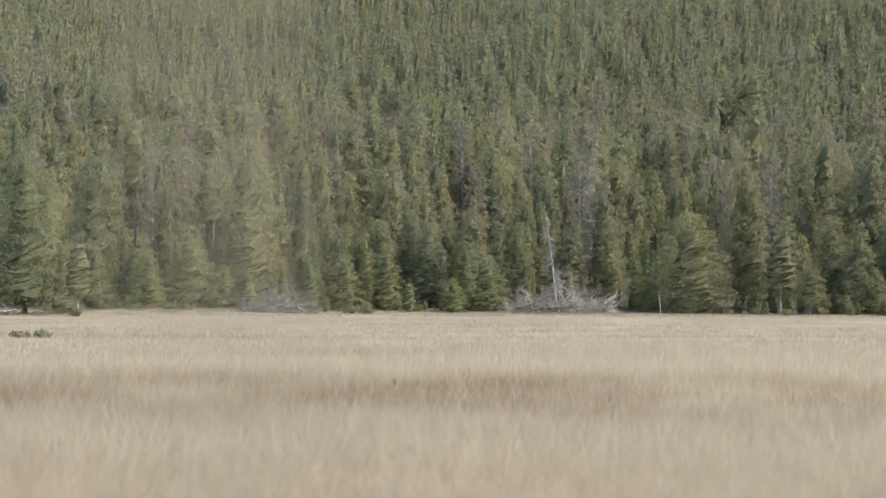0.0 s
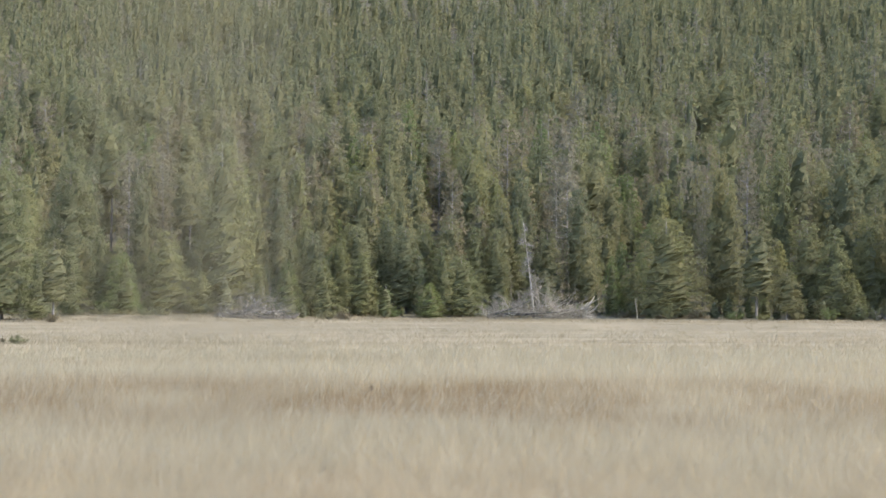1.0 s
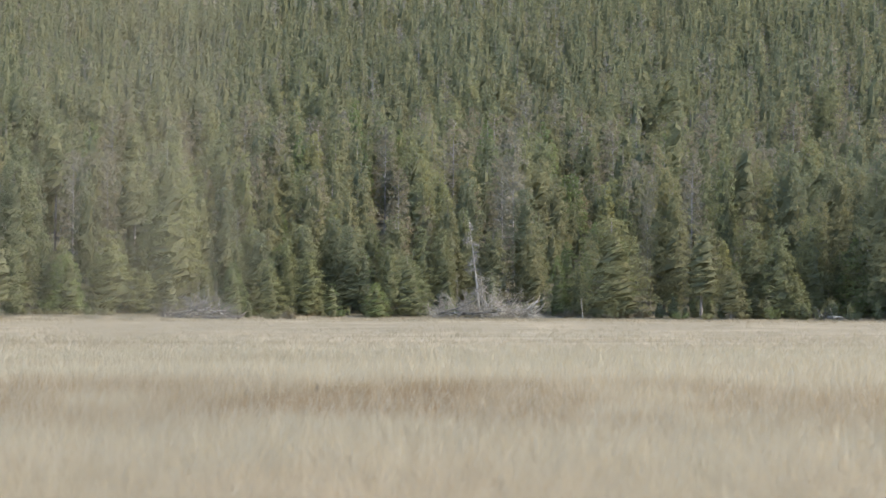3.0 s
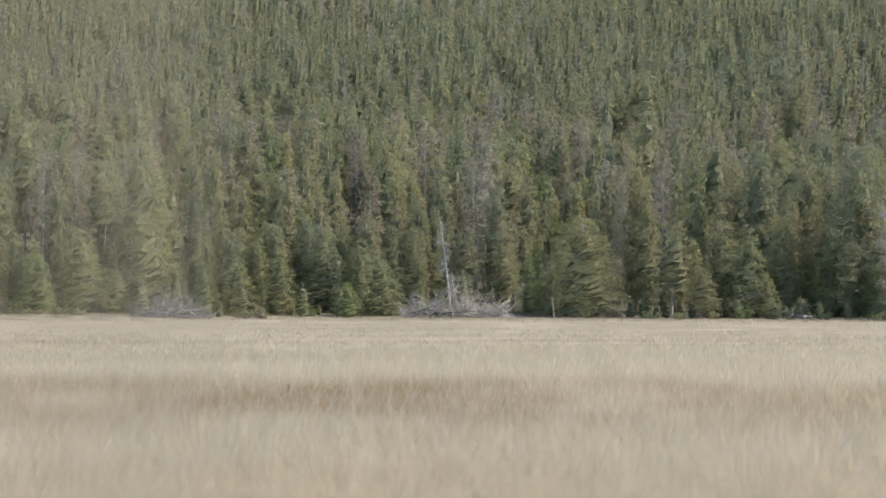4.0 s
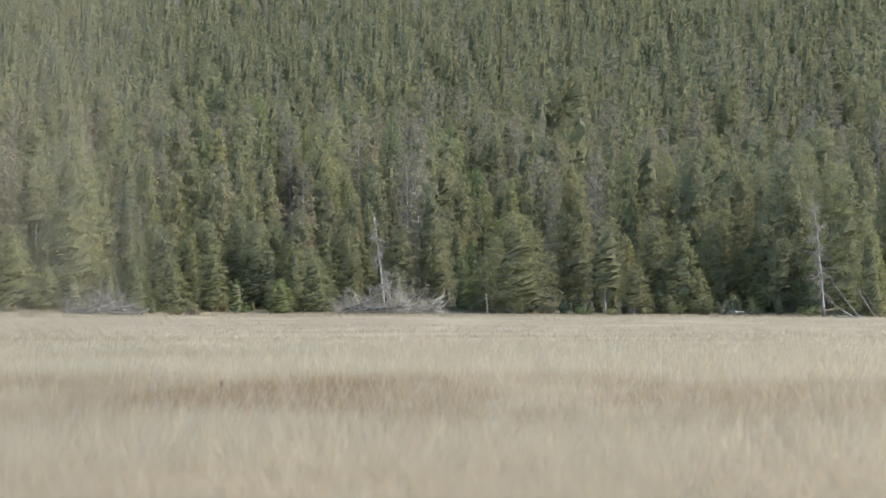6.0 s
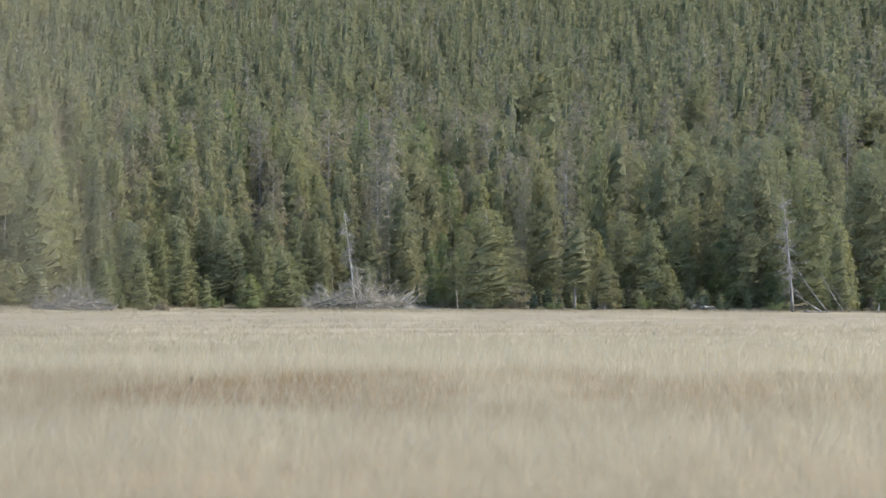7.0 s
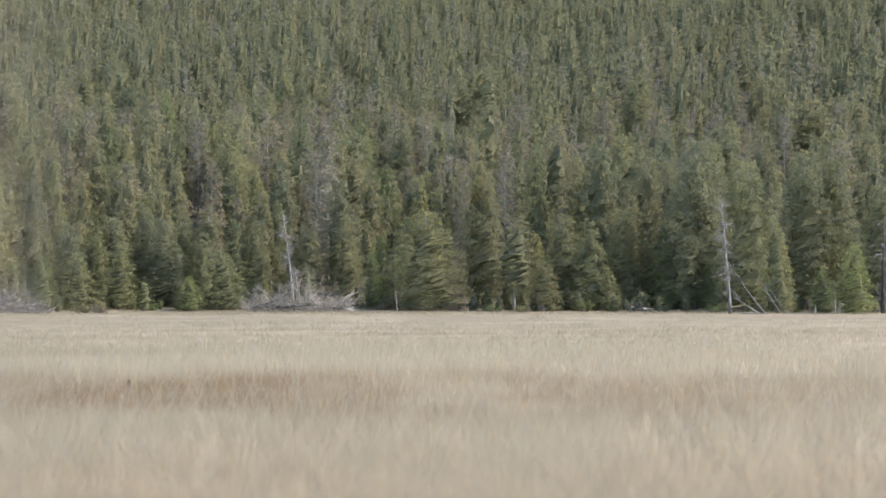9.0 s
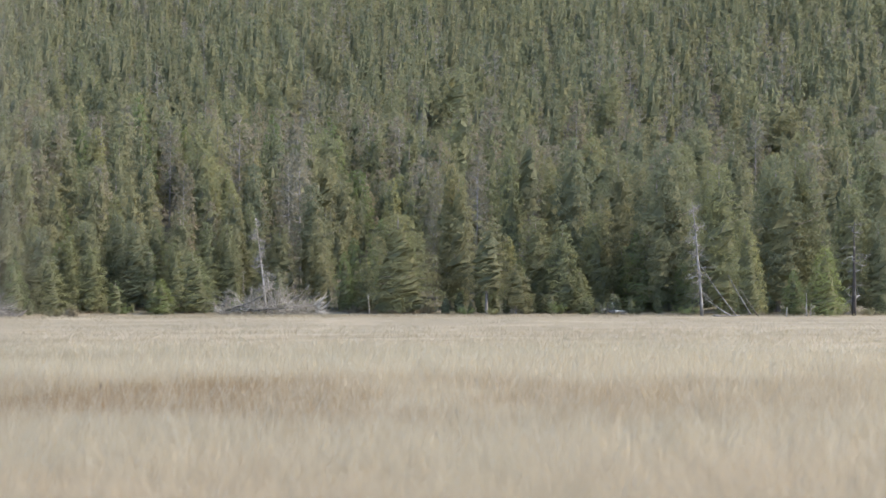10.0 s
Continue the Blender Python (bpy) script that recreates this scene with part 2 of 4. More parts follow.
def flakes(rng, start, face, d, length, width):
    """Pointed flakes of needles at start, facing face, pointing about along d."""
    n = len(start)
    d = d - face * ((d * face).sum(1, keepdims=True) * 0.75)
    d /= np.linalg.norm(d, axis=1, keepdims=True) + 1e-9
    side = np.cross(d, face)
    side /= np.linalg.norm(side, axis=1, keepdims=True) + 1e-9
    size = rng.uniform(0.65, 1.3, (n, 1))
    p = start - side * width * size / 2 - d * length * 0.25
    r = start + side * width * size / 2 - d * length * 0.1
    s = start + d * length * size
    flip = (np.cross(r - p, s - p) * face).sum(1) < 0
    p[flip], r[flip] = r[flip].copy(), p[flip].copy()
    return np.stack([p, r, s], 1), np.repeat(face[:, None], 3, 1)


LOW = {"cone": 0.02, "tall": 0.06, "broad": 0.03, "bare": 0.42, "lone": 0.24, "sapling": 0.04, "dying": 0.14, "footed": 0.17}


def crown_radius(shape, t):
    """Outline of a crown, 0 to 1, from its foot (t = 0) to its tip (t = 1)."""
    t = np.clip(np.asarray(t, float), 0, 1)
    if shape in ("cone", "footed"):
        return (1 - t) ** 0.80 * np.minimum(1, 0.72 + 2.4 * t) * 1.06
    if shape == "broad":
        return (1 - t) ** 0.76 * np.minimum(1, 0.80 + 1.2 * t) * 1.08
    if shape in ("bare", "lone"):
        return np.sqrt(np.clip(1 - (1.45 * t - 0.45) ** 2, 0, 1)) * (1 - 0.25 * t)
    if shape == "sapling":
        return (1 - t ** 1.8) ** 0.8 * np.minimum(1, 0.7 + 1.5 * t)
    if shape == "dying":
        return (1 - t) ** 0.5 * np.minimum(1, 0.4 + 1.4 * t) * 0.9
    return (1 - t) ** 0.63 * np.minimum(1, 0.66 + 1.3 * t) * 1.04


def pine(rng, shape, boughs, per, length, width, body=(14, 9), full=0.56, low=None):
    """One pine, 1 high and about 1 wide before scaling by (width, width, height): trunk tubes and needle triangles.
    Each bough is an upswept plume of overlapping sprays. Sizes are in metres of a pine 14 m high and 4.5 m wide."""
    H, W = 14.0, 4.5
    low = max(low or 0, LOW[shape])
    lean = rng.normal(0, 0.012, 2)
    steps = np.linspace(0, 0.97, 160)
    area = np.cumsum(crown_radius(shape, steps) + 0.16)
    t = np.interp((np.arange(boughs) + rng.uniform(0, 1, boughs)) / boughs, area / area[-1], steps)
    az = np.arange(boughs) * 2.39996 + rng.normal(0, 0.4, boughs)
    ph = rng.uniform(0, 6.28, 3)
    rough = {"dying": 0.30, "tall": 0.20, "broad": 0.18, "bare": 0.2}.get(shape, 0.13)

    def lumpy(k, a):
        return 1 + rough * (0.7 * np.sin(9 * k + ph[0] + 2 * a) + 0.6 * np.sin(17 * k + ph[1] - 3 * a + np.sin(a + ph[2])))

    reach = W / 2 * crown_radius(shape, t) * lumpy(t, az) * rng.uniform(0.80, 1.14, boughs) + 0.16
    z = (low + (1 - low) * t) * H
    root = np.stack([lean[0] * z, lean[1] * z, z], 1)
    out = np.stack([np.cos(az), np.sin(az), 0 * az], 1)
    aside = np.stack([-np.sin(az), np.cos(az), 0 * az], 1)
    rise = -0.10 + 0.85 * t + rng.normal(0, 0.12, boughs)
    slim = 0.72 if shape == "dying" else 1.0
    ar, at, av = 0.30 * reach + 0.12, (0.24 * reach + 0.26) * slim, (0.14 * reach + 0.36) * slim
    centre = root + out * (reach * 0.68)[:, None] + [0, 0, 1] * (reach * 0.68 * rise)[:, None]
    u = rng.normal(0, 1, (boughs, per, 3)) + [0.75, 0, 0.45]
    u /= np.linalg.norm(u, axis=2, keepdims=True)
    u *= rng.uniform(0.80, 1.05, (boughs, per, 1))

    def spread(vector, *size):
        return sum(vector[:, :, k, None] * axis_of[:, None] * np.reshape(size[k], (-1, 1, 1)) for k, axis_of in enumerate((out, aside, np.tile([0.0, 0, 1], (boughs, 1)))))

    def plume(u):
        """Places on the boughs, and the directions in which they face."""
        pos = centre[:, None] + spread(u, ar, at, av)
        pos[:, :, 2] += u[:, :, 0] * (ar * (rise + 0.18))[:, None]
        own = spread(u, 0.4 / ar, 0.4 / at, 0.4 / av)
        own /= np.linalg.norm(own, axis=2, keepdims=True)
        soft = 0.36 * own + 0.80 * out[:, None] + [0, 0, 0.36]
        return pos, soft / np.linalg.norm(soft, axis=2, keepdims=True)

    pos, soft = plume(u)
    pos, soft = pos.reshape(-1, 3), soft.reshape(-1, 3)
    n = len(pos)
    face = soft + rng.normal(0, 0.22, (n, 3))
    face /= np.linalg.norm(face, axis=1, keepdims=True)
    d = np.repeat(out, per, 0) * 0.7 + [0, 0, 0.75] + rng.normal(0, 0.55, (n, 3))
    leaf, _ = flakes(rng, pos, face, d, length, width)
    tip = np.stack([rng.normal(0, 0.07, 14) + lean[0] * H, rng.normal(0, 0.07, 14) + lean[1] * H, H - rng.uniform(0.1, 0.9, 14)], 1)
    tip_n = tip * [1, 1, 0] - [lean[0] * H, lean[1] * H, 0]
    tip_n = tip_n / (np.linalg.norm(tip_n, axis=1, keepdims=True) + 1e-6) + [0, 0, 0.4]
    tip_n /= np.linalg.norm(tip_n, axis=1, keepdims=True)
    leaf_tip, _ = flakes(rng, tip, tip_n, rng.normal(0, 0.25, (14, 3)) + [0, 0, 1.0], length, width)
    leaf = np.concatenate([leaf, leaf_tip])
    soft = soft + rng.normal(0, 0.13, soft.shape)
    soft /= np.linalg.norm(soft, axis=1, keepdims=True)
    soft = np.concatenate([np.repeat(soft[:, None], 3, 1), np.repeat(tip_n[:, None], 3, 1)])
    rings, sides = body
    sprayed = len(leaf)
    if rings and shape != "dying":
        # the dense inside of the crown
        ct = np.clip(np.linspace(0.0, 0.86, rings + 1)[:, None] + rng.uniform(-0.35, 0.35, (rings + 1, sides)) / rings, 0, 1)
        ca = np.linspace(0, 2 * np.pi, sides, endpoint=False) + rng.normal(0, 0.15, (rings + 1, sides)) + np.arange(rings + 1)[:, None] * 0.5
        cr = crown_radius(shape, ct) * (W / 2) * full * rng.uniform(0.62, 1.25, ct.shape) * lumpy(ct, ca)
        cz = (low + 0.01 + (0.97 - low) * ct) * H
        ring = np.stack([cr * np.cos(ca) + lean[0] * cz, cr * np.sin(ca) + lean[1] * cz, cz], -1)
        rn = np.stack([np.cos(ca), np.sin(ca), np.full(ct.shape, 0.4)], -1)
        rn /= np.linalg.norm(rn, axis=-1, keepdims=True)

        def skin(g):
            a, b, c, d = g[:-1], np.roll(g, -1, 1)[:-1], g[1:], np.roll(g, -1, 1)[1:]
            return np.concatenate([np.stack([a, b, d], 2).reshape(-1, 3, 3), np.stack([a, d, c], 2).reshape(-1, 3, 3)])

        leaf, soft = np.concatenate([leaf, skin(ring)]), np.concatenate([soft, skin(rn)])
    trunk_z = np.array([-0.03, 0.02, 0.3, 0.65, 1.0]) * H
    trunk = [(np.stack([lean[0] * trunk_z, lean[1] * trunk_z, trunk_z], 1), np.array([0.19, 0.15, 0.12, 0.07, 0.012]) * (0.75 if shape == "dying" else 1))]
    ends = root + (out + [0, 0, 1] * rise[:, None]) * (reach * 1.05)[:, None]
    limbs = [(np.stack([root[i], ends[i]]), np.array([0.035, 0.012])) for i in range(0, boughs, 2 if shape == "dying" else 4)]
    scale = np.array([1 / W, 1 / W, 1 / H])
    return leaf * scale, soft, trunk, limbs, scale, (np.arange(len(leaf)) >= sprayed).astype(int)


def pine_meshes(shape, seed, boughs, per, foliage, wood=BARK, length=0.20, width=0.088, body=(16, 11)):
    rng = np.random.default_rng(seed)
    fine = {"broad": 0.72, "sapling": 1.1}.get(shape, 1.0)
    leaf, soft, trunk, limbs, scale, inside = pine(rng, shape, boughs, per, length * fine, width * fine, body)
    v, t = joined([tube(p, r, 6) for p, r in trunk] + [tube(p, r, 3) for p, r in limbs])
    n = len(leaf)
    return (mesh_of("trunk", v * scale, t, [wood], smooth=True), mesh_of("crown", leaf.reshape(-1, 3), np.arange(n * 3).reshape(n, 3), [OF_TREE[foliage.name], INSIDE], inside, normals=soft.reshape(-1, 3)))


TREE_WORDS = {
    "cone": "young green pine with a dense conical crown",
    "tall": "tall green lodgepole pine with a ragged crown",
    "broad": "large broad pine with heavy dark green boughs",
    "bare": "pine with a bare lower trunk and high crown",
    "lone": "small pine on a short bare trunk in the grass",
    "sapling": "low bushy pine sapling at the meadow's edge",
    "footed": "young conical pine on a short bare trunk",
    "dying": "half-dead greyed pine with thin bare branches",
}
# shape, seed, boughs, sprays on a bough, foliage
kinds = {
    "cone": [("cone", 11, 117, 52, YOUNG), ("cone", 12, 109, 52, YOUNG), ("cone", 13, 117, 52, YOUNG), ("cone", 14, 112, 52, FRESH)],
    "tall": [("tall", 21, 123, 52, GREEN), ("tall", 22, 112, 52, OLIVE), ("tall", 23, 123, 52, BLUE), ("tall", 24, 109, 52, OLIVE), ("tall", 25, 117, 52, GREEN)],
    "broad": [("broad", 31, 195, 56, YOUNG), ("broad", 32, 180, 56, GREEN)],
    "bare": [("bare", 41, 56, 44, GREEN), ("bare", 42, 52, 44, OLIVE)],
    "lone": [("lone", 45, 60, 44, OLIVE)],
    "sapling": [("sapling", 51, 40, 30, FRESH), ("sapling", 52, 40, 30, OLIVE)],
    "footed": [("footed", 16, 105, 52, OLIVE)],
    "dying": [("dying", 61, 84, 40, GREY), ("dying", 62, 76, 40, GREY), ("dying", 63, 84, 40, RUST), ("dying", 64, 84, 40, GREY)],
}
models = {}
pick = random.Random(4)


def pine_tree(kind, x, y, top, wide, which=None):
    """A pine standing on the land at (x, y) whose tip is at height top; those up the slope are built coarser."""
    z = float(hill(x, y))
    which = pick.randrange(len(kinds[kind])) if which is None else which
    coarse = y > 212
    m = Matrix.LocRotScale((x, y, z - 0.05), Euler((0, 0, pick.uniform(0, 6.28))), (wide, wide, top - z))
    if (kind, which, coarse) in models:
        return copy_thing(models[kind, which, coarse], m)
    shape, seed, boughs, per, foliage = kinds[kind][which]
    wood = GREYBARK if kind == "dying" else BARK
    if coarse:
        trunk, crown = pine_meshes(shape, seed, int(boughs * 0.8), int(per * 0.66), foliage, wood, 0.29, 0.135, (9, 8))
    else:
        trunk, crown = pine_meshes(shape, seed, boughs, per, foliage, wood)
    ob = tagged(new("pine_tree"), TREE_WORDS[kind], "tree", "pines at the forest edge")
    part("trunk", trunk, ob)
    part("crown", crown, ob)
    models[kind, which, coarse] = ob
    # the first of its kind keeps scale 1 so that copies take theirs from m
    return copy_thing(ob, m)


# kind, place, height of the tip, width of the crown
EDGE_WEST = [
    ("broad", -40.4, 177.4, 17.4, 7.3),
    ("lone", -33.6, 168.7, 7.6, 3.4),
    ("tall", -38.0, 202.5, 18.9, 6.3),
    ("cone", -32.1, 195.4, 6.9, 3.7),
    ("cone", -34.1, 198.1, 9.4, 3.1),
    ("cone", -26.7, 195.2, 9.6, 5.6),
    ("broad", -21.5, 201.9, 19.7, 8.1),
    ("cone", -32.4, 197.4, 8.7, 3.2),
    ("tall", -38.1, 200.4, 16.8, 5.6),
    ("cone", -17.3, 197.2, 5.7, 2.8),
    ("sapling", -20.6, 193.9, 4.8, 2.5),
    ("cone", -14.1, 202.5, 8.9, 3.2),
    ("tall", -16.2, 209.4, 14.9, 4.1),
    ("cone", -9.5, 202.8, 8.3, 3.2),
    ("tall", -7.9, 207.8, 10.7, 4.0),
]
EDGE_MIDDLE = [
    ("cone", -9.7, 203.8, 8.1, 3.3),
    ("cone", -10.5, 197.5, 6.5, 4.0),
    ("tall", -11.8, 200.5, 9.5, 4.2),
    ("cone", -6.4, 199.0, 7.5, 3.8),
    ("tall", -7.0, 205.9, 10.4, 4.1),
    ("tall", -1.7, 204.0, 10.3, 5.0),
    ("sapling", -3.7, 195.0, 3.8, 2.4),
    ("sapling", 0.2, 197.0, 3.7, 2.4),
    ("cone", 4.7, 197.9, 6.9, 5.2),
    ("cone", 2.7, 203.0, 8.1, 3.4),
    ("tall", 8.5, 206.8, 10.1, 3.4),
    ("tall", 14.4, 205.5, 10.1, 3.9),
    ("tall", 18.4, 211.2, 14.9, 4.7),
    ("cone", 20.9, 198.9, 6.8, 2.6),
    ("cone", 23.2, 198.6, 6.3, 2.6),
    ("broad", 26.3, 194.2, 10.9, 8.6, 1),
    ("tall", 33.4, 200.2, 15.3, 5.2),
]
EDGE_EAST = [
    ("lone", 34.8, 189.6, 9.9, 4.4),
    ("footed", 37.5, 187.4, 5.3, 3.3),
    ("tall", 41.2, 194.6, 10.5, 5.2),
    ("cone", 42.9, 189.5, 9.6, 4.6),
    ("tall", 46.8, 192.5, 11.0, 4.4),
    ("tall", 48.5, 196.0, 13.0, 4.4),
    ("cone", 44.6, 188.2, 4.7, 2.9),
    ("cone", 43.4, 194.2, 8.0, 3.8),
    ("sapling", 44.0, 183.0, 2.1, 1.7, 0),
    ("cone", 51.9, 191.1, 8.9, 5.0, 3),
    ("cone", 50.6, 194.5, 7.4, 3.7),
    ("cone", 55.5, 188.0, 5.6, 2.6, 3),
    ("tall", 57.3, 197.9, 16.8, 5.8),
    ("tall", 55.2, 191.2, 18.6, 6.9),
    ("broad", 57.5, 181.1, 15.5, 6.8),
    ("tall", 65.4, 185.8, 16.7, 6.8, 2),
    ("cone", 63.2, 166.5, 6.7, 3.7, 3),
    ("cone", 61.4, 169.8, 4.4, 2.3, 3),
    ("sapling", 63.0, 175.0, 4.5, 2.4),
    ("tall", 69.6, 175.5, 12.9, 5.0, 0),
    ("tall", 73.6, 179.0, 18.3, 6.3, 2),
    ("tall", 69.8, 188.5, 16.1, 5.2, 0),
]
SECOND_ROW = [
    ("bare", 45.8, 220.3, 22.1, 4.3),
    ("dying", 38.9, 218.6, 19.5, 4.0),
    ("bare", 43.4, 258.4, 28.7, 4.8),
    ("dying", 17.3, 215.3, 19.0, 4.7),
    ("tall", 49.9, 215.3, 20.4, 5.6),
    ("cone", 43.1, 218.8, 19.7, 4.3),
    ("tall", 53.6, 208.2, 18.2, 5.4),
    ("tall", 55.6, 204.6, 16.6, 4.7),
    ("tall", 62.2, 199.5, 17.0, 4.8),
    ("tall", 66.1, 202.5, 21.0, 6.0),
]

# between those rows
BETWEEN = [
    ("cone", -23.2, 194.6, 5.1, 3.0),
    ("cone", -14.0, 195.5, 6.2, 3.1),
    ("cone", -13.0, 205.6, 11.6, 3.3),
    ("cone", -8.8, 202.8, 9.0, 3.2),
    ("tall", -3.6, 207.0, 11.2, 3.7),
    ("cone", 1.2, 194.5, 3.9, 3.0),
    ("tall", 3.0, 206.0, 11.5, 4.6),
    ("cone", 6.3, 206.9, 10.4, 3.9),
    ("tall", 9.2, 209.8, 13.7, 3.7),
    ("tall", 18.7, 205.1, 10.6, 3.3),
    ("cone", 22.3, 201.8, 8.4, 3.2),
    ("tall", 32.9, 201.3, 19.1, 4.4),
    ("tall", 6.7, 231.9, 22.0, 5.4),
    ("cone", -15.3, 231.5, 20.5, 3.7),
    ("tall", 23.3, 226.8, 17.3, 4.4),
    ("tall", 53.3, 189.6, 15.1, 5.2),
    ("tall", 57.6, 195.7, 18.7, 5.3),
    ("cone", 58.2, 173.5, 9.7, 3.5),
    ("tall", 68.6, 188.9, 17.5, 4.9),
    ("tall", 71.7, 174.2, 9.4, 3.9, 2),
    ("cone", 74.6, 172.4, 6.2, 3.4, 1),
    ("cone", -30.3, 189.6, 6.9, 3.3, 3),
    ("tall", -42.1, 195.5, 15.3, 4.6),
    ("cone", -36.7, 177.2, 6.9, 3.3),
    ("cone", -35.3, 186.7, 7.2, 2.9),
]

# the standing trees that mark the slope behind
SLOPE_WEST = [
    ("tall", -52.2, 257.3, 26.4, 4.8),
    ("tall", -51.1, 289.0, 33.8, 5.4),
    ("tall", -49.8, 304.5, 37.4, 5.1),
    ("tall", -40.2, 223.9, 18.5, 4.2),
    ("dying", -37.6, 274.4, 30.6, 4.6),
    ("tall", -35.0, 292.9, 33.4, 4.9),
    ("tall", -32.8, 217.0, 16.7, 3.5),
    ("dying", -32.0, 229.3, 20.5, 3.8),
    ("tall", -24.1, 282.0, 30.6, 5.2),
    ("dying", -18.9, 283.4, 31.6, 4.9),
    ("tall", -18.0, 352.5, 43.5, 5.9),
    ("dying", -12.1, 255.7, 26.4, 4.7),
    ("tall", -11.2, 207.7, 10.1, 3.8),
    ("tall", -10.9, 217.7, 16.5, 3.6),
    ("tall", -10.3, 241.3, 22.1, 4.5),
    ("tall", -9.1, 351.4, 42.4, 6.5),
    ("tall", -8.9, 335.4, 39.1, 5.6),
    ("tall", -8.0, 207.8, 8.5, 3.8),
    ("tall", -7.4, 254.9, 25.1, 4.2),
    ("tall", -7.1, 217.9, 16.5, 4.0),
]
SLOPE_MIDDLE = [
    ("tall", -4.2, 208.0, 8.9, 3.8),
    ("tall", -2.6, 335.0, 38.5, 5.6),
    ("tall", -2.4, 214.0, 15.6, 3.4),
    ("tall", -0.5, 222.5, 17.5, 3.7),
    ("tall", 0.3, 208.0, 10.7, 3.8),
    ("dying", 2.6, 254.0, 25.9, 4.7),
    ("dying", 3.7, 216.5, 17.1, 4.0),
    ("tall", 5.8, 360.5, 43.5, 6.7),
    ("tall", 7.0, 239.4, 21.7, 4.0),
    ("cone", 9.7, 236.8, 18.5, 3.9),
    ("cone", 9.9, 227.3, 16.2, 3.8),
    ("cone", 11.2, 211.2, 12.6, 3.5),
    ("tall", 11.9, 369.8, 45.8, 5.5),
    ("tall", 12.5, 222.6, 17.6, 4.1),
    ("tall", 16.3, 343.1, 39.5, 6.3),
    ("dying", 16.7, 224.4, 19.0, 4.8),
    ("tall", 20.7, 365.4, 44.9, 6.5),
    ("tall", 23.8, 359.7, 43.6, 6.0),
    ("cone", 25.7, 236.1, 18.2, 3.7),
    ("cone", 26.7, 237.0, 18.4, 4.0),
]
SLOPE_EAST = [
    ("tall", 26.9, 350.5, 41.6, 6.5),
    ("dying", 26.9, 310.3, 34.7, 5.0),
    ("dying", 28.8, 339.8, 40.4, 5.9),
    ("cone", 30.2, 230.0, 16.8, 3.7),
    ("tall", 30.4, 303.0, 32.5, 4.9),
    ("cone", 31.0, 232.9, 17.5, 4.3),
    ("cone", 31.2, 221.3, 14.9, 3.2),
    ("tall", 31.5, 262.6, 25.9, 4.7),
    ("dying", 31.7, 205.6, 14.3, 2.6),
    ("dying", 32.0, 205.5, 15.0, 2.9),
    ("dying", 33.9, 328.8, 38.4, 5.7),
    ("dying", 40.5, 227.9, 19.9, 3.3),
    ("tall", 43.2, 328.7, 38.2, 6.1),
    ("cone", 43.3, 234.0, 17.6, 4.0),
    ("tall", 44.0, 332.1, 39.1, 6.2),
    ("tall", 48.1, 245.3, 22.1, 4.5),
    ("dying", 49.0, 337.0, 41.7, 6.3),
    ("tall", 49.1, 221.1, 17.5, 4.3),
    ("cone", 49.2, 250.2, 20.4, 3.6),
    ("tall", 50.7, 230.5, 19.4, 4.5),
]
SLOPE_FAR_EAST = [
    ("tall", 52.0, 339.0, 41.6, 6.3),
    ("dying", 54.4, 262.9, 26.0, 5.0),
    ("tall", 55.8, 240.1, 21.0, 4.7),
    ("bare", 55.9, 334.4, 43.5, 6.5),
    ("dying", 56.7, 305.3, 35.4, 5.7),
    ("tall", 60.0, 213.2, 16.4, 4.9),
    ("tall", 63.6, 235.1, 20.1, 6.0),
    ("tall", 63.9, 261.3, 24.4, 6.1),
    ("tall", 64.9, 265.2, 25.4, 6.0),
    ("broad", 65.9, 208.3, 17.3, 6.2),
    ("dying", 69.0, 294.5, 33.7, 5.0),
    ("tall", 75.6, 255.0, 23.2, 6.5),
    ("broad", 76.1, 218.1, 19.3, 6.5),
    ("dying", 78.0, 210.5, 17.7, 4.8),
    ("tall", 78.9, 314.2, 38.8, 5.0),
    ("tall", 81.7, 321.3, 41.0, 6.3),
    ("cone", 81.9, 246.2, 19.4, 4.3),
    ("dying", 91.3, 269.5, 28.8, 4.7),
    ("tall", 100.5, 308.6, 39.5, 5.0),
    ("tall", 101.3, 285.0, 33.1, 8.4),
]
PLACED = EDGE_WEST + EDGE_MIDDLE + EDGE_EAST + SECOND_ROW + BETWEEN + SLOPE_WEST + SLOPE_MIDDLE + SLOPE_EAST + SLOPE_FAR_EAST
for row in PLACED:
    tree = pine_tree(*row[:4], row[4] * 1.18, *row[5:])
    if row[2] > 235:
        tagged(tree, TREE_WORDS[row[0]].replace(" at the meadow's edge", "").replace(" in the grass", "") + " on the slope", "tree", "pines on the slope")

# the rest of the wood: a jittered grid over the slope, seen as a wedge from the meadow
rng = np.random.default_rng(7)
spots = []
s = 204.0
while s < 640:
    g = 4.6 if s < 222 else 5.5 + 0.0016 * (s - 200)
    count = int(s * radians(40) / g)
    az = radians(-15.5) + (np.arange(count) + rng.uniform(0, 1, count)) * radians(40) / count
    d = s + rng.uniform(-0.5, 0.5, count) * g * 1.4
    spots.append(np.stack([np.sin(az) * d, np.cos(az) * d], 1))
    s += g
spots = np.concatenate(spots)
hand = np.array([row[1:3] for row in PLACED])
near = np.min(np.hypot(*(spots[:, None] - hand[None]).transpose(2, 0, 1)), axis=1)
spots = spots[(near > 2.5) & (rng.uniform(0, 1, len(near)) > 0.04)]
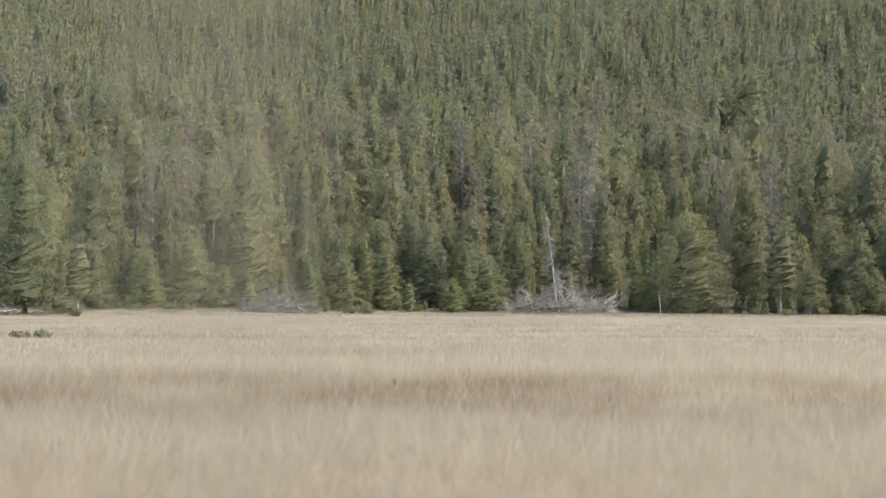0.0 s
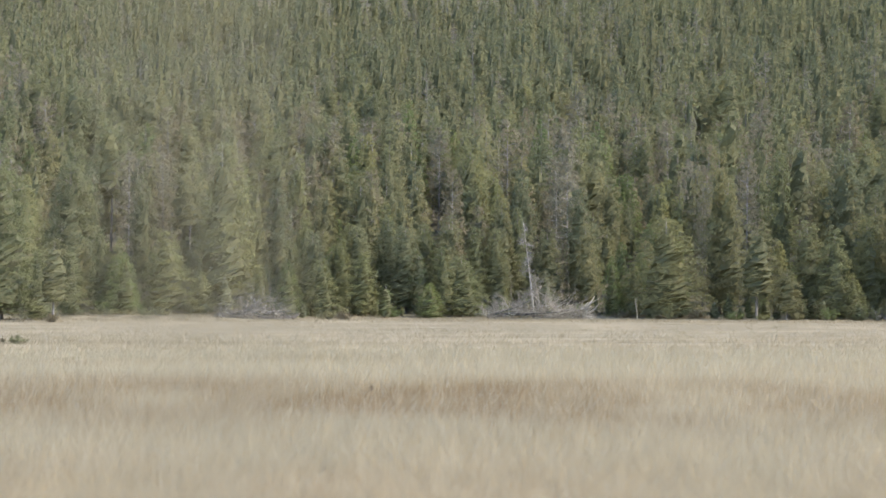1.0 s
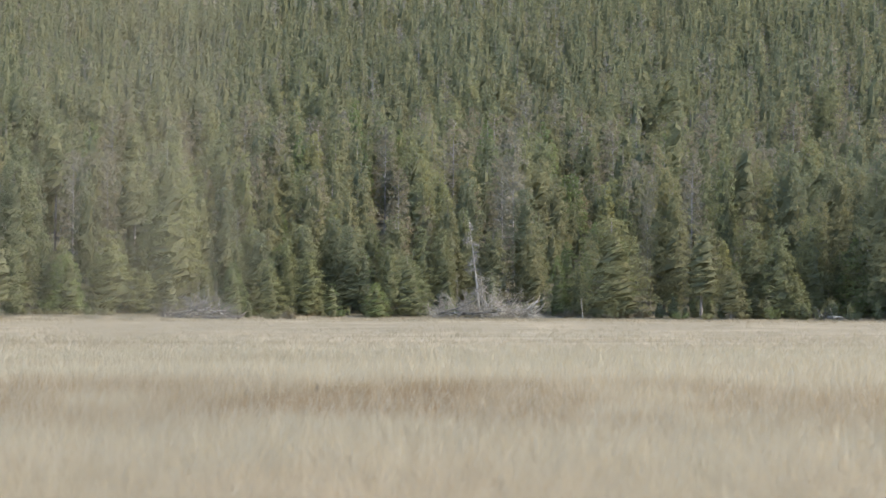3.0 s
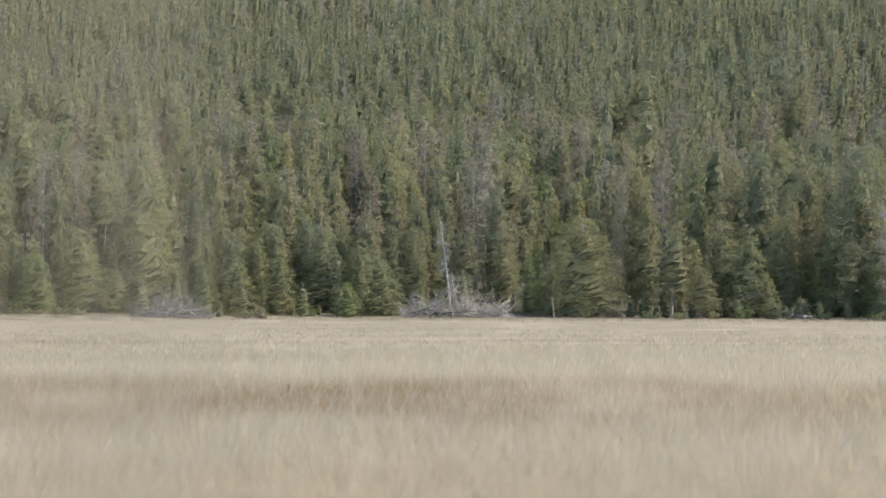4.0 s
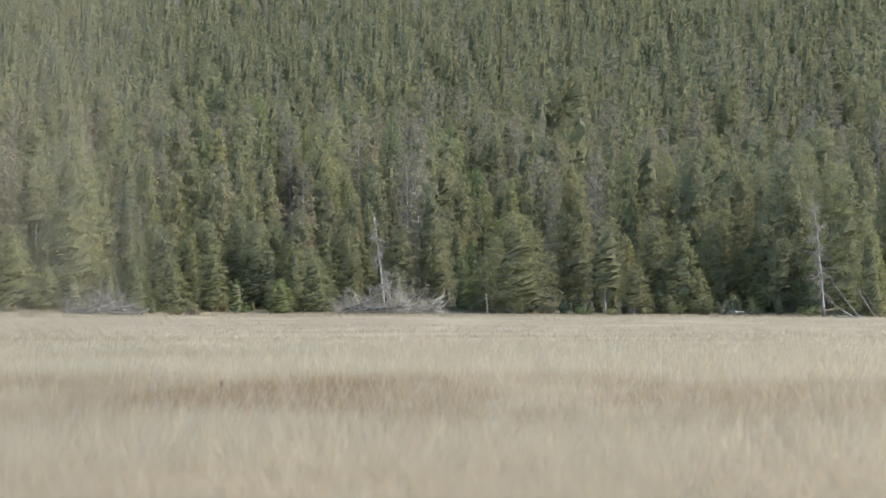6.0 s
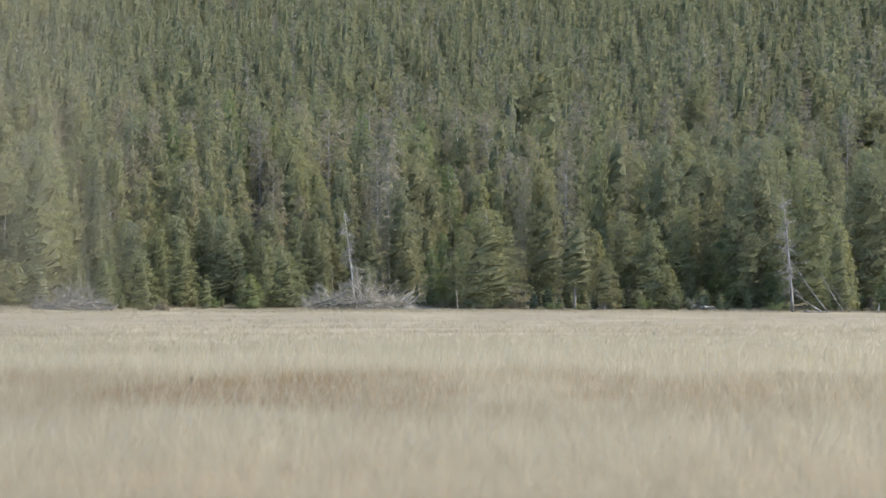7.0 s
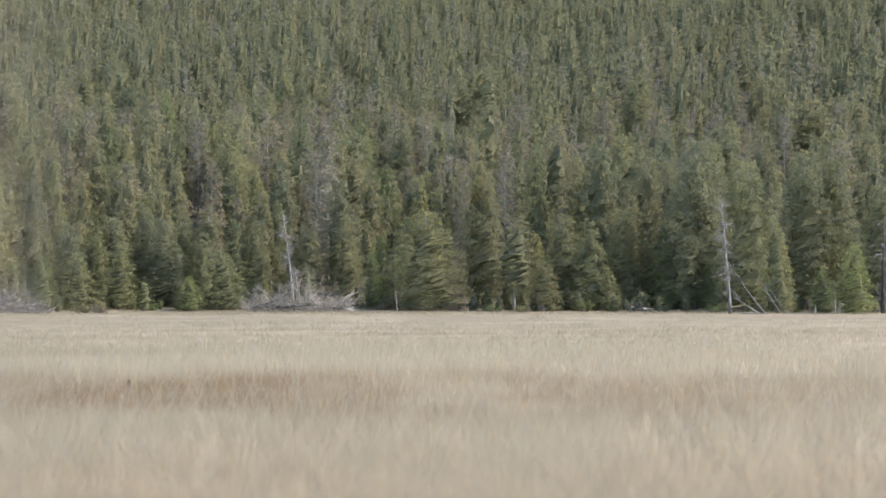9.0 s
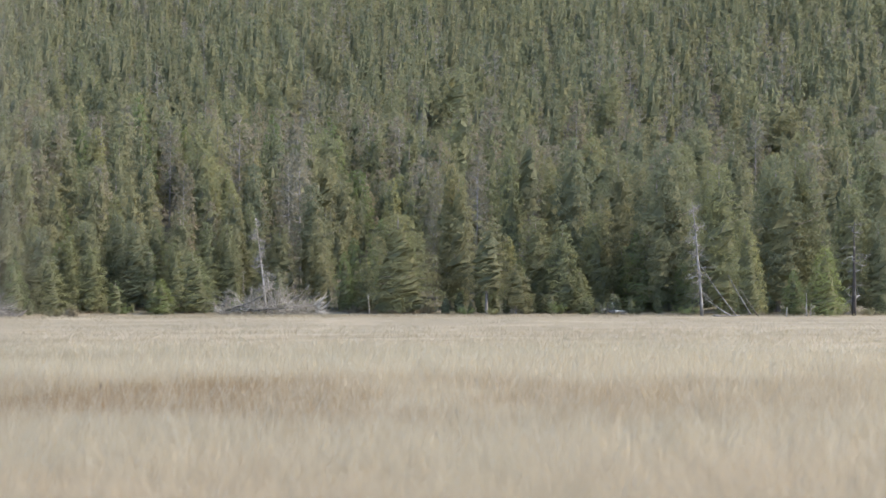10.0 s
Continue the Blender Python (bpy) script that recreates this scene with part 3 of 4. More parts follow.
# trees in the clearings that are left
for _ in range(4500):
    az, d = radians(rng.uniform(-15, 24.5)), rng.uniform(213, 420)
    spot = np.array([[math.sin(az) * d, math.cos(az) * d]])
    if min(np.hypot(*(spots - spot).T).min(), np.hypot(*(hand - spot).T).min()) > 4.6:
        spots = np.concatenate([spots, spot])
dist = np.hypot(*spots.T)
def young(x, y):
    """Whether a spot lies just downhill of one of the placed trees, where the growth is lower."""
    along = hand / np.linalg.norm(hand, axis=1, keepdims=True)
    off = hand - [x, y]
    ahead = (off * along).sum(1)
    aside = np.abs(off[:, 0] * along[:, 1] - off[:, 1] * along[:, 0])
    return bool(np.any((ahead > 0) & (ahead < 22) & (aside < 2.6)))


edge = (dist > 211) & (dist < 221)
for k in range(24):
    x = -48 + k * 5.2 + pick.uniform(-1.1, 1.1)
    y = 204 - x * x / 440 - pick.uniform(0, 4.5)
    if np.min(np.hypot(hand[:, 0] - x, hand[:, 1] - y)) > 1.6:
        h = pick.uniform(2.5, 7.5)
        pine_tree(pick.choice(["cone", "cone", "sapling"]), x, y, float(hill(x, y)) + h, h * pick.uniform(0.42, 0.6))
for k in range(40):
    x = -50 + k * 3.25 + pick.uniform(-1.0, 1.0)
    y = min(202 - x * x / 400, 194 - (x - 30) * 0.52) - pick.uniform(0, 3.5)
    if np.min(np.hypot(hand[:, 0] - x, hand[:, 1] - y)) > 1.2:
        h = pick.uniform(1.1, 2.8)
        pine_tree("sapling", x, y, float(hill(x, y)) + h, h * pick.uniform(0.7, 1.0))
for x, y, h in ((30.6, 190.6, 2.0), (32.2, 191.2, 2.6), (33.2, 189.8, 1.5), (36.2, 192.0, 2.2), (39.5, 188.4, 2.0), (40.4, 188.8, 2.6), (47.6, 186.0, 2.4), (49.3, 185.6, 1.8), (-12.2, 192.0, 1.8)):
    pine_tree("sapling", x, y, float(hill(x, y)) + h, h * 0.9)
for x, y in spots[edge]:
    h = pick.uniform(8, 15)
    h = min(h, pick.uniform(4.5, 7.5)) if young(x, y) else h
    kind = pick.choices(["tall", "cone", "broad", "bare"], [5, 4, 2, 0.4])[0]
    pine_tree(kind, float(x), float(y), float(hill(x, y)) + h, 2.0 + h * pick.uniform(0.20, 0.32))

for ob in models.values():
    for o in (*ob.children_recursive, ob):
        bpy.data.objects.remove(o)


def woods(name, label, where, variants, seed):
    """A stand of many pines as one mesh."""
    rng = np.random.default_rng(seed)
    vs, ns, idx, tv, tt, tn, ti, n = [], [], [], [], [], [], [], 0
    for x, y in where:
        f, leaf, soft, stem = variants[rng.integers(len(variants))]
        h = 8.0 + 9.0 * rng.beta(1.6, 1.8)
        h = min(h, 6.5 + 3.0 * rng.random()) if young(x, y) else h
        w = 2.0 + h * rng.uniform(0.19, 0.30)
        a = rng.uniform(0, 6.28)
        turn = np.array([[np.cos(a), np.sin(a), 0], [-np.sin(a), np.cos(a), 0], [0, 0, 1]])
        at = np.array([x, y, hill(x, y)])
        vs.append((leaf.reshape(-1, 3) * [w, w, h]) @ turn + at)
        ns.append(soft.reshape(-1, 3) @ turn)
        idx.append(f)
        v, t, dead = stem
        ti.append(np.full(len(t), len(FOLIAGE) + dead))
        tv.append(v * [w, w, h] + at)
        tt.append(t + n)
        tn.append(v * [1, 1, 0] / (np.linalg.norm(v * [1, 1, 0], axis=1, keepdims=True) + 1e-6) + [0, 0, 0.01])
        n += len(v)
    vs = np.concatenate(vs)
    k = len(vs)
    tv, tt = np.concatenate(tv), np.concatenate(tt)
    me = mesh_of(name, np.concatenate([vs, tv]), np.concatenate([np.arange(k).reshape(-1, 3), tt + k]), FOLIAGE + [BARK, GREYBARK, INSIDE],
                 np.concatenate(idx + ti), normals=np.concatenate(ns + tn))
    return tagged(new(name, me), label, "forest", kind="stuff")


def stand(shapes, seed, boughs, per, length, width, sides, body, full, low=None):
    """Variants for woods(): foliage index, needle triangles, stem."""
    made = []
    for k, (shape, f) in enumerate(shapes):
        rng = np.random.default_rng(seed + k)
        dead = shape == "dying"
        leaf, soft, trunk, limbs, scale, inside = pine(rng, shape, int(boughs * (0.75 if dead else 1)), per, length, width, body, full, low)
        p, r = trunk[0]
        v, t = joined([tube(p[[0, 2, 4]], r[[1, 2, 4]], sides)] + ([tube(q, w * 1.3, 3) for q, w in limbs] if dead else []))
        made.append((np.where(inside == 1, len(FOLIAGE) + 2, f), leaf, soft, (v * scale, t, int(dead))))
    return made


MIX = [("tall", 0), ("tall", 1), ("tall", 2), ("cone", 0), ("tall", 3), ("tall", 0), ("tall", 1), ("tall", 4), ("bare", 1), ("tall", 3), ("dying", 3), ("cone", 5), ("tall", 1), ("bare", 0), ("dying", 4), ("tall", 0)]
FARMIX = [("tall", 0), ("tall", 1), ("cone", 2), ("cone", 0), ("tall", 0), ("tall", 2), ("cone", 0), ("tall", 1), ("cone", 0), ("tall", 2), ("dying", 3), ("tall", 1), ("cone", 1), ("tall", 0), ("cone", 1)]
mid = (dist >= 221) & (dist < 310)
woods("pine_woods", "dense pine forest on the lower slope", spots[mid], stand(MIX, 100, 56, 25, 0.32, 0.15, 4, (8, 7), 0.54, 0.12), 21)
woods("far_pine_woods", "far pine forest climbing the hillside", spots[dist >= 310], stand(FARMIX, 200, 30, 9, 0.46, 0.24, 3, (5, 5), 0.46, 0.25), 22)


# ---- dry grass ----
def meadow(name, label, count, d0, d1, law, blades, seed, mat=GRASS, stout=1.0, high=1.0):
    """Tufts of dry grass over the meadow, in a wedge before the camera's place; each blade is a bent, pointed strip."""
    rng = np.random.default_rng(seed)
    u = rng.uniform(0, 1, count)
    d = {"near": 1 / (1 / d1 + u * (1 / d0 - 1 / d1)), "even": d0 * (d1 / d0) ** u, "disc": np.sqrt(d0 ** 2 + u * (d1 ** 2 - d0 ** 2))}[law]
    az = rng.uniform(-math.pi, math.pi, count) if law == "disc" else rng.uniform(radians(-17), radians(26), count)
    x, y = np.sin(az) * d, np.cos(az) * d
    keep = y + x ** 2 / 440 < 206
    x, y, d = x[keep], y[keep], d[keep]
    n = len(x) * blades
    px, py, pd = (np.repeat(c, blades) for c in (x, y, d))
    spread = 0.05 + pd * 0.0016
    px, py = px + rng.normal(0, 1, n) * spread, py + rng.normal(0, 1, n) * spread
    tall = 0.42 + 0.12 * np.sin(px / 7 + np.sin(py / 5)) * np.sin(py / 9)
    h = high * tall * rng.uniform(0.5, 1.15, n) * np.repeat(rng.uniform(0.65, 1.35, len(x)), blades)
    h = h * np.interp(pd, (45, 90, 150), (1.0, 0.55, 0.22))
    wide = stout * np.maximum(0.009, pd * 0.00022 * np.interp(pd, (60, 120), (1.0, 0.55))) * rng.uniform(0.6, 1.5, n)
    a = rng.uniform(0, np.pi, n)
    lean = rng.normal(0, 0.30, (n, 2)) * h[:, None] + np.repeat(rng.normal(0.12, 0.35, (len(x), 2)), blades, 0) * h[:, None]
    z = hill(px, py)
    dx, dy = np.cos(a) * wide / 2, np.sin(a) * wide / 2
    flip = np.where(np.cos(a) > 0, 1.0, -1.0)       # blades turn one face to the open side
    dx, dy = dx * flip, dy * flip
    soft = rng.normal(0, 0.28, (n, 3)) + [0.1, -0.35, 1.0]
    soft /= np.linalg.norm(soft, axis=1, keepdims=True)
    v = np.stack([np.stack([px - dx, py - dy, z - 0.02], 1), np.stack([px + dx, py + dy, z - 0.02], 1),
                  np.stack([px + lean[:, 0], py + lean[:, 1], z + h], 1)], 1)
    me = mesh_of(name, v.reshape(-1, 3), np.arange(n * 3).reshape(n, 3), [mat], normals=np.repeat(soft, 3, 0))
    return tagged(new(name, me), label, "grass", kind="stuff")


meadow("dry_grass", "tall dry straw-coloured meadow grass", 50000, 13, 210, "near", 6, 31)
meadow("near_dry_grass", "dry straw-coloured grass underfoot", 11000, 0.4, 14, "disc", 7, 33)
meadow("far_dry_grass", "pale dry grass across the open meadow", 36000, 30, 170, "even", 8, 32)
meadow("edge_grass", "taller dry grass along the forest edge", 9000, 172, 214, "even", 5, 36, GRASS, 1.0, 3.2)
meadow("seed_stalks", "scattered taller pale seed stalks among the grass", 7000, 24, 80, "even", 4, 35, STALK, 1.5, 1.45)


# ---- dead wood at the forest edge ----
def crooked(rng, start, way, length, radius, bend=0.25, steps=5, droop=0.0):
    """Points and radii of a bent, tapering limb."""
    p, d = np.array(start, float), np.array(way, float)
    d /= np.linalg.norm(d)
    pts, rad = [p.copy()], [radius]
    for k in range(steps):
        d = d + rng.normal(0, bend, 3) - [0, 0, droop]
        d /= np.linalg.norm(d)
        p = p + d * length / steps
        pts.append(p.copy())
        rad.append(radius * (1 - 0.85 * (k + 1) / steps))
    return np.array(pts), np.array(rad)


def limb(name, parent, pts, rad, wood, sides=6, label=""):
    v, t = tube(pts, rad, sides)
    return part(name, mesh_of(name, v, t, [wood], smooth=True), parent, label)


def twigs(rng, pts, count, length, radius):
    """Short twigs along a limb, as one piece of geometry."""
    made = []
    for _ in range(count):
        k = rng.uniform(0.25, 1) * (len(pts) - 1)
        i = min(int(k), len(pts) - 2)
        p = pts[i] + (pts[i + 1] - pts[i]) * (k - i)
        q, r = crooked(rng, p, rng.normal(0, 1, 3) + [0, 0, 0.2], length * rng.uniform(0.5, 1.3), radius, 0.35, 3)
        made.append(tube(q, r, 3))
    return joined(made)


def snag(seed, x, y, height, lean, label, limbs=16, reach=1.1, r0=0.15, wood=DEADWOOD, fuzz=9, twig_wood=None):
    """A standing dead tree: bleached trunk, broken limbs, twigs."""
    rng = np.random.default_rng(seed)
    ob = tagged(new("dead_tree"), label, "dead tree", "dead trees at the forest edge")
    ob.location = (x, y, float(hill(x, y)))
    k = np.linspace(-0.02, 1, 9)
    pts = np.stack([lean[0] * np.abs(k) ** 1.2, lean[1] * np.abs(k) ** 1.2, k * height], 1)
    pts[1:, :2] += rng.normal(0, 0.022, (8, 2))
    stem = limb("trunk", ob, pts, r0 * (1 - 0.88 * np.clip(k, 0, 1)), wood, 7)
    fine = []
    for _ in range(limbs):
        z = rng.uniform(0.15, 0.97)
        p = np.array([np.interp(z, k, pts[:, c]) for c in range(3)])
        a = rng.uniform(0, 6.28)
        q, r = crooked(rng, p, (math.cos(a), math.sin(a), rng.uniform(-0.45, 0.35)), reach * (1.15 - 0.7 * z) * rng.uniform(0.4, 1.3), 0.035, 0.22, 4, 0.08)
        limb("branch", stem, q, r, twig_wood or wood, 4)
        fine.append(twigs(rng, q, fuzz, 0.6, 0.013))
    v, t = joined(fine)
    tagged(part("fine_brushwood", mesh_of("fine_brushwood", v, t, [twig_wood or wood]), ob), kind="stuff")
    return ob


def brush_pile(seed, x0, x1, y, height, label, limbs, logs, bright_end=True, tangle=WEATHERED, fuzz=16):
    """A fallen dead tree: logs on the ground and a tangle of bleached limbs above them."""
    rng = np.random.default_rng(seed)
    ob = tagged(new("brush_pile"), label, "brush pile", "fallen dead wood")
    mid_x, span = (x0 + x1) / 2, x1 - x0
    ob.location = (mid_x, y, float(hill(mid_x, y)))
    for k in range(logs):
        start = (rng.uniform(-0.5, 0.2) * span, rng.uniform(-0.7, 0.9), rng.uniform(0.15, 0.55))
        pts, rad = crooked(rng, start, (1, rng.normal(0, 0.25), rng.normal(0.05, 0.08)), span * rng.uniform(0.3, 0.55), rng.uniform(0.07, 0.14), 0.10, 6)
        pts[:, 2] = np.maximum(pts[:, 2], 0.12)
        limb("log", ob, pts, np.maximum(rad, 0.05), DEADWOOD if k % 3 == 1 else WEATHERED, 8)
    fine = []
    for k in range(limbs):
        u = rng.uniform(-0.5, 0.5)
        tall = height * (0.35 + 0.65 * math.cos(u * 2.6) ** 2)
        start = (u * span, rng.uniform(-0.9, 1.1), rng.uniform(0.0, 0.35) * tall)
        way = (rng.normal(0, 1.1), rng.normal(0, 0.5), abs(rng.normal(0.5, 0.5)))
        pts, rad = crooked(rng, start, way, tall * rng.uniform(0.7, 1.35), rng.uniform(0.018, 0.055), 0.38, 5, 0.06)
        pts[:, 2] = np.maximum(pts[:, 2], 0.02)
        limb("branch", ob, pts, rad, tangle if k % 4 == 0 else DEADWOOD, 4)
        fine.append(twigs(rng, pts, fuzz, 0.75, 0.014))
    if bright_end:
        for k in range(9):
            start = ((0.40 + rng.uniform(0, 0.06)) * span, rng.uniform(-0.9, -0.4), 0.25 + 0.1 * k)
            pts, rad = crooked(rng, start, (1, rng.normal(0, 0.3), 0.25 + 0.12 * k), rng.uniform(1.3, 2.2), 0.09, 0.22, 6, 0.03)
            limb("bough", ob, pts, rad, DEADWOOD, 6)
    v, t = joined(fine)
    tagged(part("fine_brushwood", mesh_of("fine_brushwood", v, t, [tangle]), ob), kind="stuff")
    return ob


def pole(seed, foot, tip, radius, label, name="dead_pole", wood=DEADWOOD, stubs=5):
    """A fallen or leaning dead stem with a few stubs of branches."""
    rng = np.random.default_rng(seed)
    ob = tagged(new(name), label, "dead wood", "fallen dead wood")
    ob.location = foot
    d = np.array(tip, float) - foot
    k = np.linspace(0, 1, 7)
    pts = k[:, None] * d + np.sin(k * 3.1)[:, None] * [0, 0, -0.03 * np.linalg.norm(d)]
    stem = limb("stem", ob, pts, radius * (1 - 0.6 * k), wood, 7)
    for _ in range(stubs):
        u = rng.uniform(0.2, 0.95)
        q, r = crooked(rng, u * d, rng.normal(0, 1, 3) + [0, 0, 0.4], rng.uniform(0.25, 0.7), 0.025, 0.2, 3)
        limb("stub", stem, q, r, wood, 4)
    return ob


snag(1, 12.0, 193.4, 10.2, (-1.1, 0.1), "leaning bleached dead pine above a brush pile", 46, 1.5, 0.135, DEADWOOD, 16, MOTTLED)
snag(2, 52.3, 170.3, 11.0, (-0.85, 0.1), "tall grey dead pine with broken side branches", 50, 1.9, 0.17, MOTTLED, 14, MOTTLED)
# this trunk stands in shade, which its wood colour carries
snag(5, 66.8, 168.2, 9.0, (0.1, 0.0), "dead pine with shade painted into its trunk and pale crooked limbs", 26, 1.9, 0.24, SHADEWOOD, 12, MOTTLED)
brush_pile(3, 7.0, 17.8, 191.5, 3.6, "sprawling pile of bleached branches from a fallen pine", 170, 6, True, TANGLE)
brush_pile(4, -20.2, -13.4, 186.3, 3.2, "grey tangle of dead branches and logs", 120, 7, False)
brush_pile(6, 44.9, 47.4, 181.0, 1.5, "small heap of pale broken branches", 9, 3, False, WEATHERED, 4)
brush_pile(7, -43.5, -40.2, 172.0, 1.5, "low heap of grey fallen logs", 12, 6, False)
pole(8, (55.06, 168.2, 0.05), (51.6, 169.3, 5.3), 0.075, "slender dead pole leaning on a dead pine", wood=WEATHERED)
pole(9, (54.25, 167.4, 0.08), (51.8, 168.2, 1.9), 0.07, "short grey dead pole leaning low", wood=MOTTLED)
pole(10, (57.35, 170.6, 0.05), (55.25, 171.3, 4.0), 0.075, "grey dead pole leaning in the forest edge", wood=WEATHERED)
pole(11, (58.2, 171.3, 0.05), (56.6, 172.2, 2.9), 0.06, "thin weathered stem leaning in the forest edge", wood=DARKWOOD)
pole(12, (52.6, 167.6, 0.10), (55.2, 167.2, 0.13), 0.11, "fallen grey log lying in the grass", "fallen_log", wood=WEATHERED, stubs=3)
pole(15, (60.5, 164.1, -0.05), (60.55, 164.2, 2.2), 0.05, "thin bare dead stem standing upright", wood=MOTTLED, stubs=4)
pole(16, (61.0, 164.4, -0.05), (61.1, 164.4, 1.2), 0.05, "short grey broken stem standing upright", wood=MOTTLED, stubs=2)
pole(17, (58.95, 165.2, -0.05), (59.0, 165.2, 0.9), 0.07, "short grey broken stump standing upright", "broken_stump", wood=MOTTLED, stubs=1)
pole(13, (22.38, 188.6, -0.05), (22.2, 188.7, 2.2), 0.062, "thin pale dead stem standing upright", wood=TANGLE, stubs=4)
pole(14, (-12.9, 186.0, 0.15), (-12.1, 186.2, 0.75), 0.16, "pale broken stump end beside dead branches", "broken_stump", wood=DARKWOOD, stubs=4)


# ---- low plants ----
def shrub(seed, x, y, wide, tall, foliage, label, per=7, stems=16, name="shrub"):
    """A low bush: thin stems with sprays of leaves."""
    rng = np.random.default_rng(seed)
    ob = tagged(new(name), label, "shrub", "low plants of the meadow's edge")
    ob.location = (x, y, float(hill(x, y)))
    stem, tips = [], []
    for _ in range(stems):
        a, out = rng.uniform(0, 6.28), rng.uniform(0.1, 1.0)
        q, r = crooked(rng, (0.1 * wide * math.cos(a), 0.1 * wide * math.sin(a), -0.02), (out * math.cos(a) * wide, out * math.sin(a) * wide * 0.8, tall), math.hypot(out * wide / 2, tall) * rng.uniform(0.7, 1.05), 0.02, 0.15, 4)
        stem.append(tube(q, r, 4))
        tips.append(q[1:])
    v, t = joined(stem)
    tagged(part("undergrowth_wood", mesh_of("undergrowth_wood", v, t, [DARKWOOD]), ob), kind="stuff")
    tips = np.concatenate(tips)
    leaf, soft = sprays(rng, tips, np.tile([0, 0, 0.8], (len(tips), 1)), per, 0.22, 0.09, 0.6)
    n = len(leaf)
    part("foliage", mesh_of("foliage", leaf.reshape(-1, 3), np.arange(n * 3).reshape(n, 3), [foliage], normals=soft.reshape(-1, 3)), ob)
    return ob


shrub(71, -21.9, 95.0, 1.5, 0.26, RUST, "dark low sagebrush standing in the dry grass", 4)
shrub(72, -20.6, 94.7, 1.1, 0.30, OLIVE, "dark low sagebrush standing in the dry grass", 4)
shrub(73, -33.5, 168.2, 1.0, 0.8, RUST, "brown brush round the foot of a pine")
shrub(74, -9.6, 188.4, 2.6, 0.8, OLIVE, "low olive brush at the forest edge")
shrub(75, -7.8, 188.2, 1.8, 0.7, RUST, "low brown brush at the forest edge")
for k, (bx, by) in enumerate(((-33.2, 188.6), (-31.6, 187.9), (-29.8, 187.6), (-28.2, 188.2), (-26.6, 188.4), (-35.0, 187.5))):
    shrub(130 + k, bx, by, 2.4, 0.55, GREEN if k % 2 else OLIVE, "low green brush along the forest edge")
for k, (bx, by) in enumerate(((68.7, 169.4), (70.4, 170.0), (72.0, 170.6))):
    shrub(140 + k, bx, by, 2.4, 0.7, GREEN if k % 2 else OLIVE, "low green brush along the forest edge")
bush = random.Random(9)
for k in range(34):
    bx = -46 + k * 3.4 + bush.uniform(-1.2, 1.2)
    by = min(199 - bx * bx / 440, 192 - (bx - 30) * 0.52) - bush.uniform(0, 4)
    shrub(80 + k, bx, by, bush.uniform(1.4, 2.8), bush.uniform(0.7, 1.5), bush.choice([OLIVE, GREEN, FRESH, RUST, GREEN]), "low green undergrowth at the forest edge")


def weed(seed, x, y, tall):
    """A tall dry weed with a brown seed head."""
    rng = np.random.default_rng(seed)
    ob = tagged(new("weed"), "tall dry weed with a brown seed head", "weed", "weeds in the meadow")
    ob.location = (x, y, 0)
    q, r = crooked(rng, (0, 0, -0.02), (0.02, 0, 1), tall, 0.008, 0.05, 4)
    limb("stalk", ob, q, np.maximum(r, 0.004), DRYWEED, 4)
    head = q[-1] + rng.normal(0, 0.025, (14, 3)) * [0.7, 0.7, 1.3]
    leaf, _ = sprays(rng, head, np.tile([0, 0, 0.6], (14, 1)), 3, 0.045, 0.016, 0.7)
    n = len(leaf)
    part("seed_head", mesh_of("seed_head", leaf.reshape(-1, 3), np.arange(n * 3).reshape(n, 3), [DRYWEED]), ob)
    return ob


weed(91, -1.0, 37.8, 0.60)


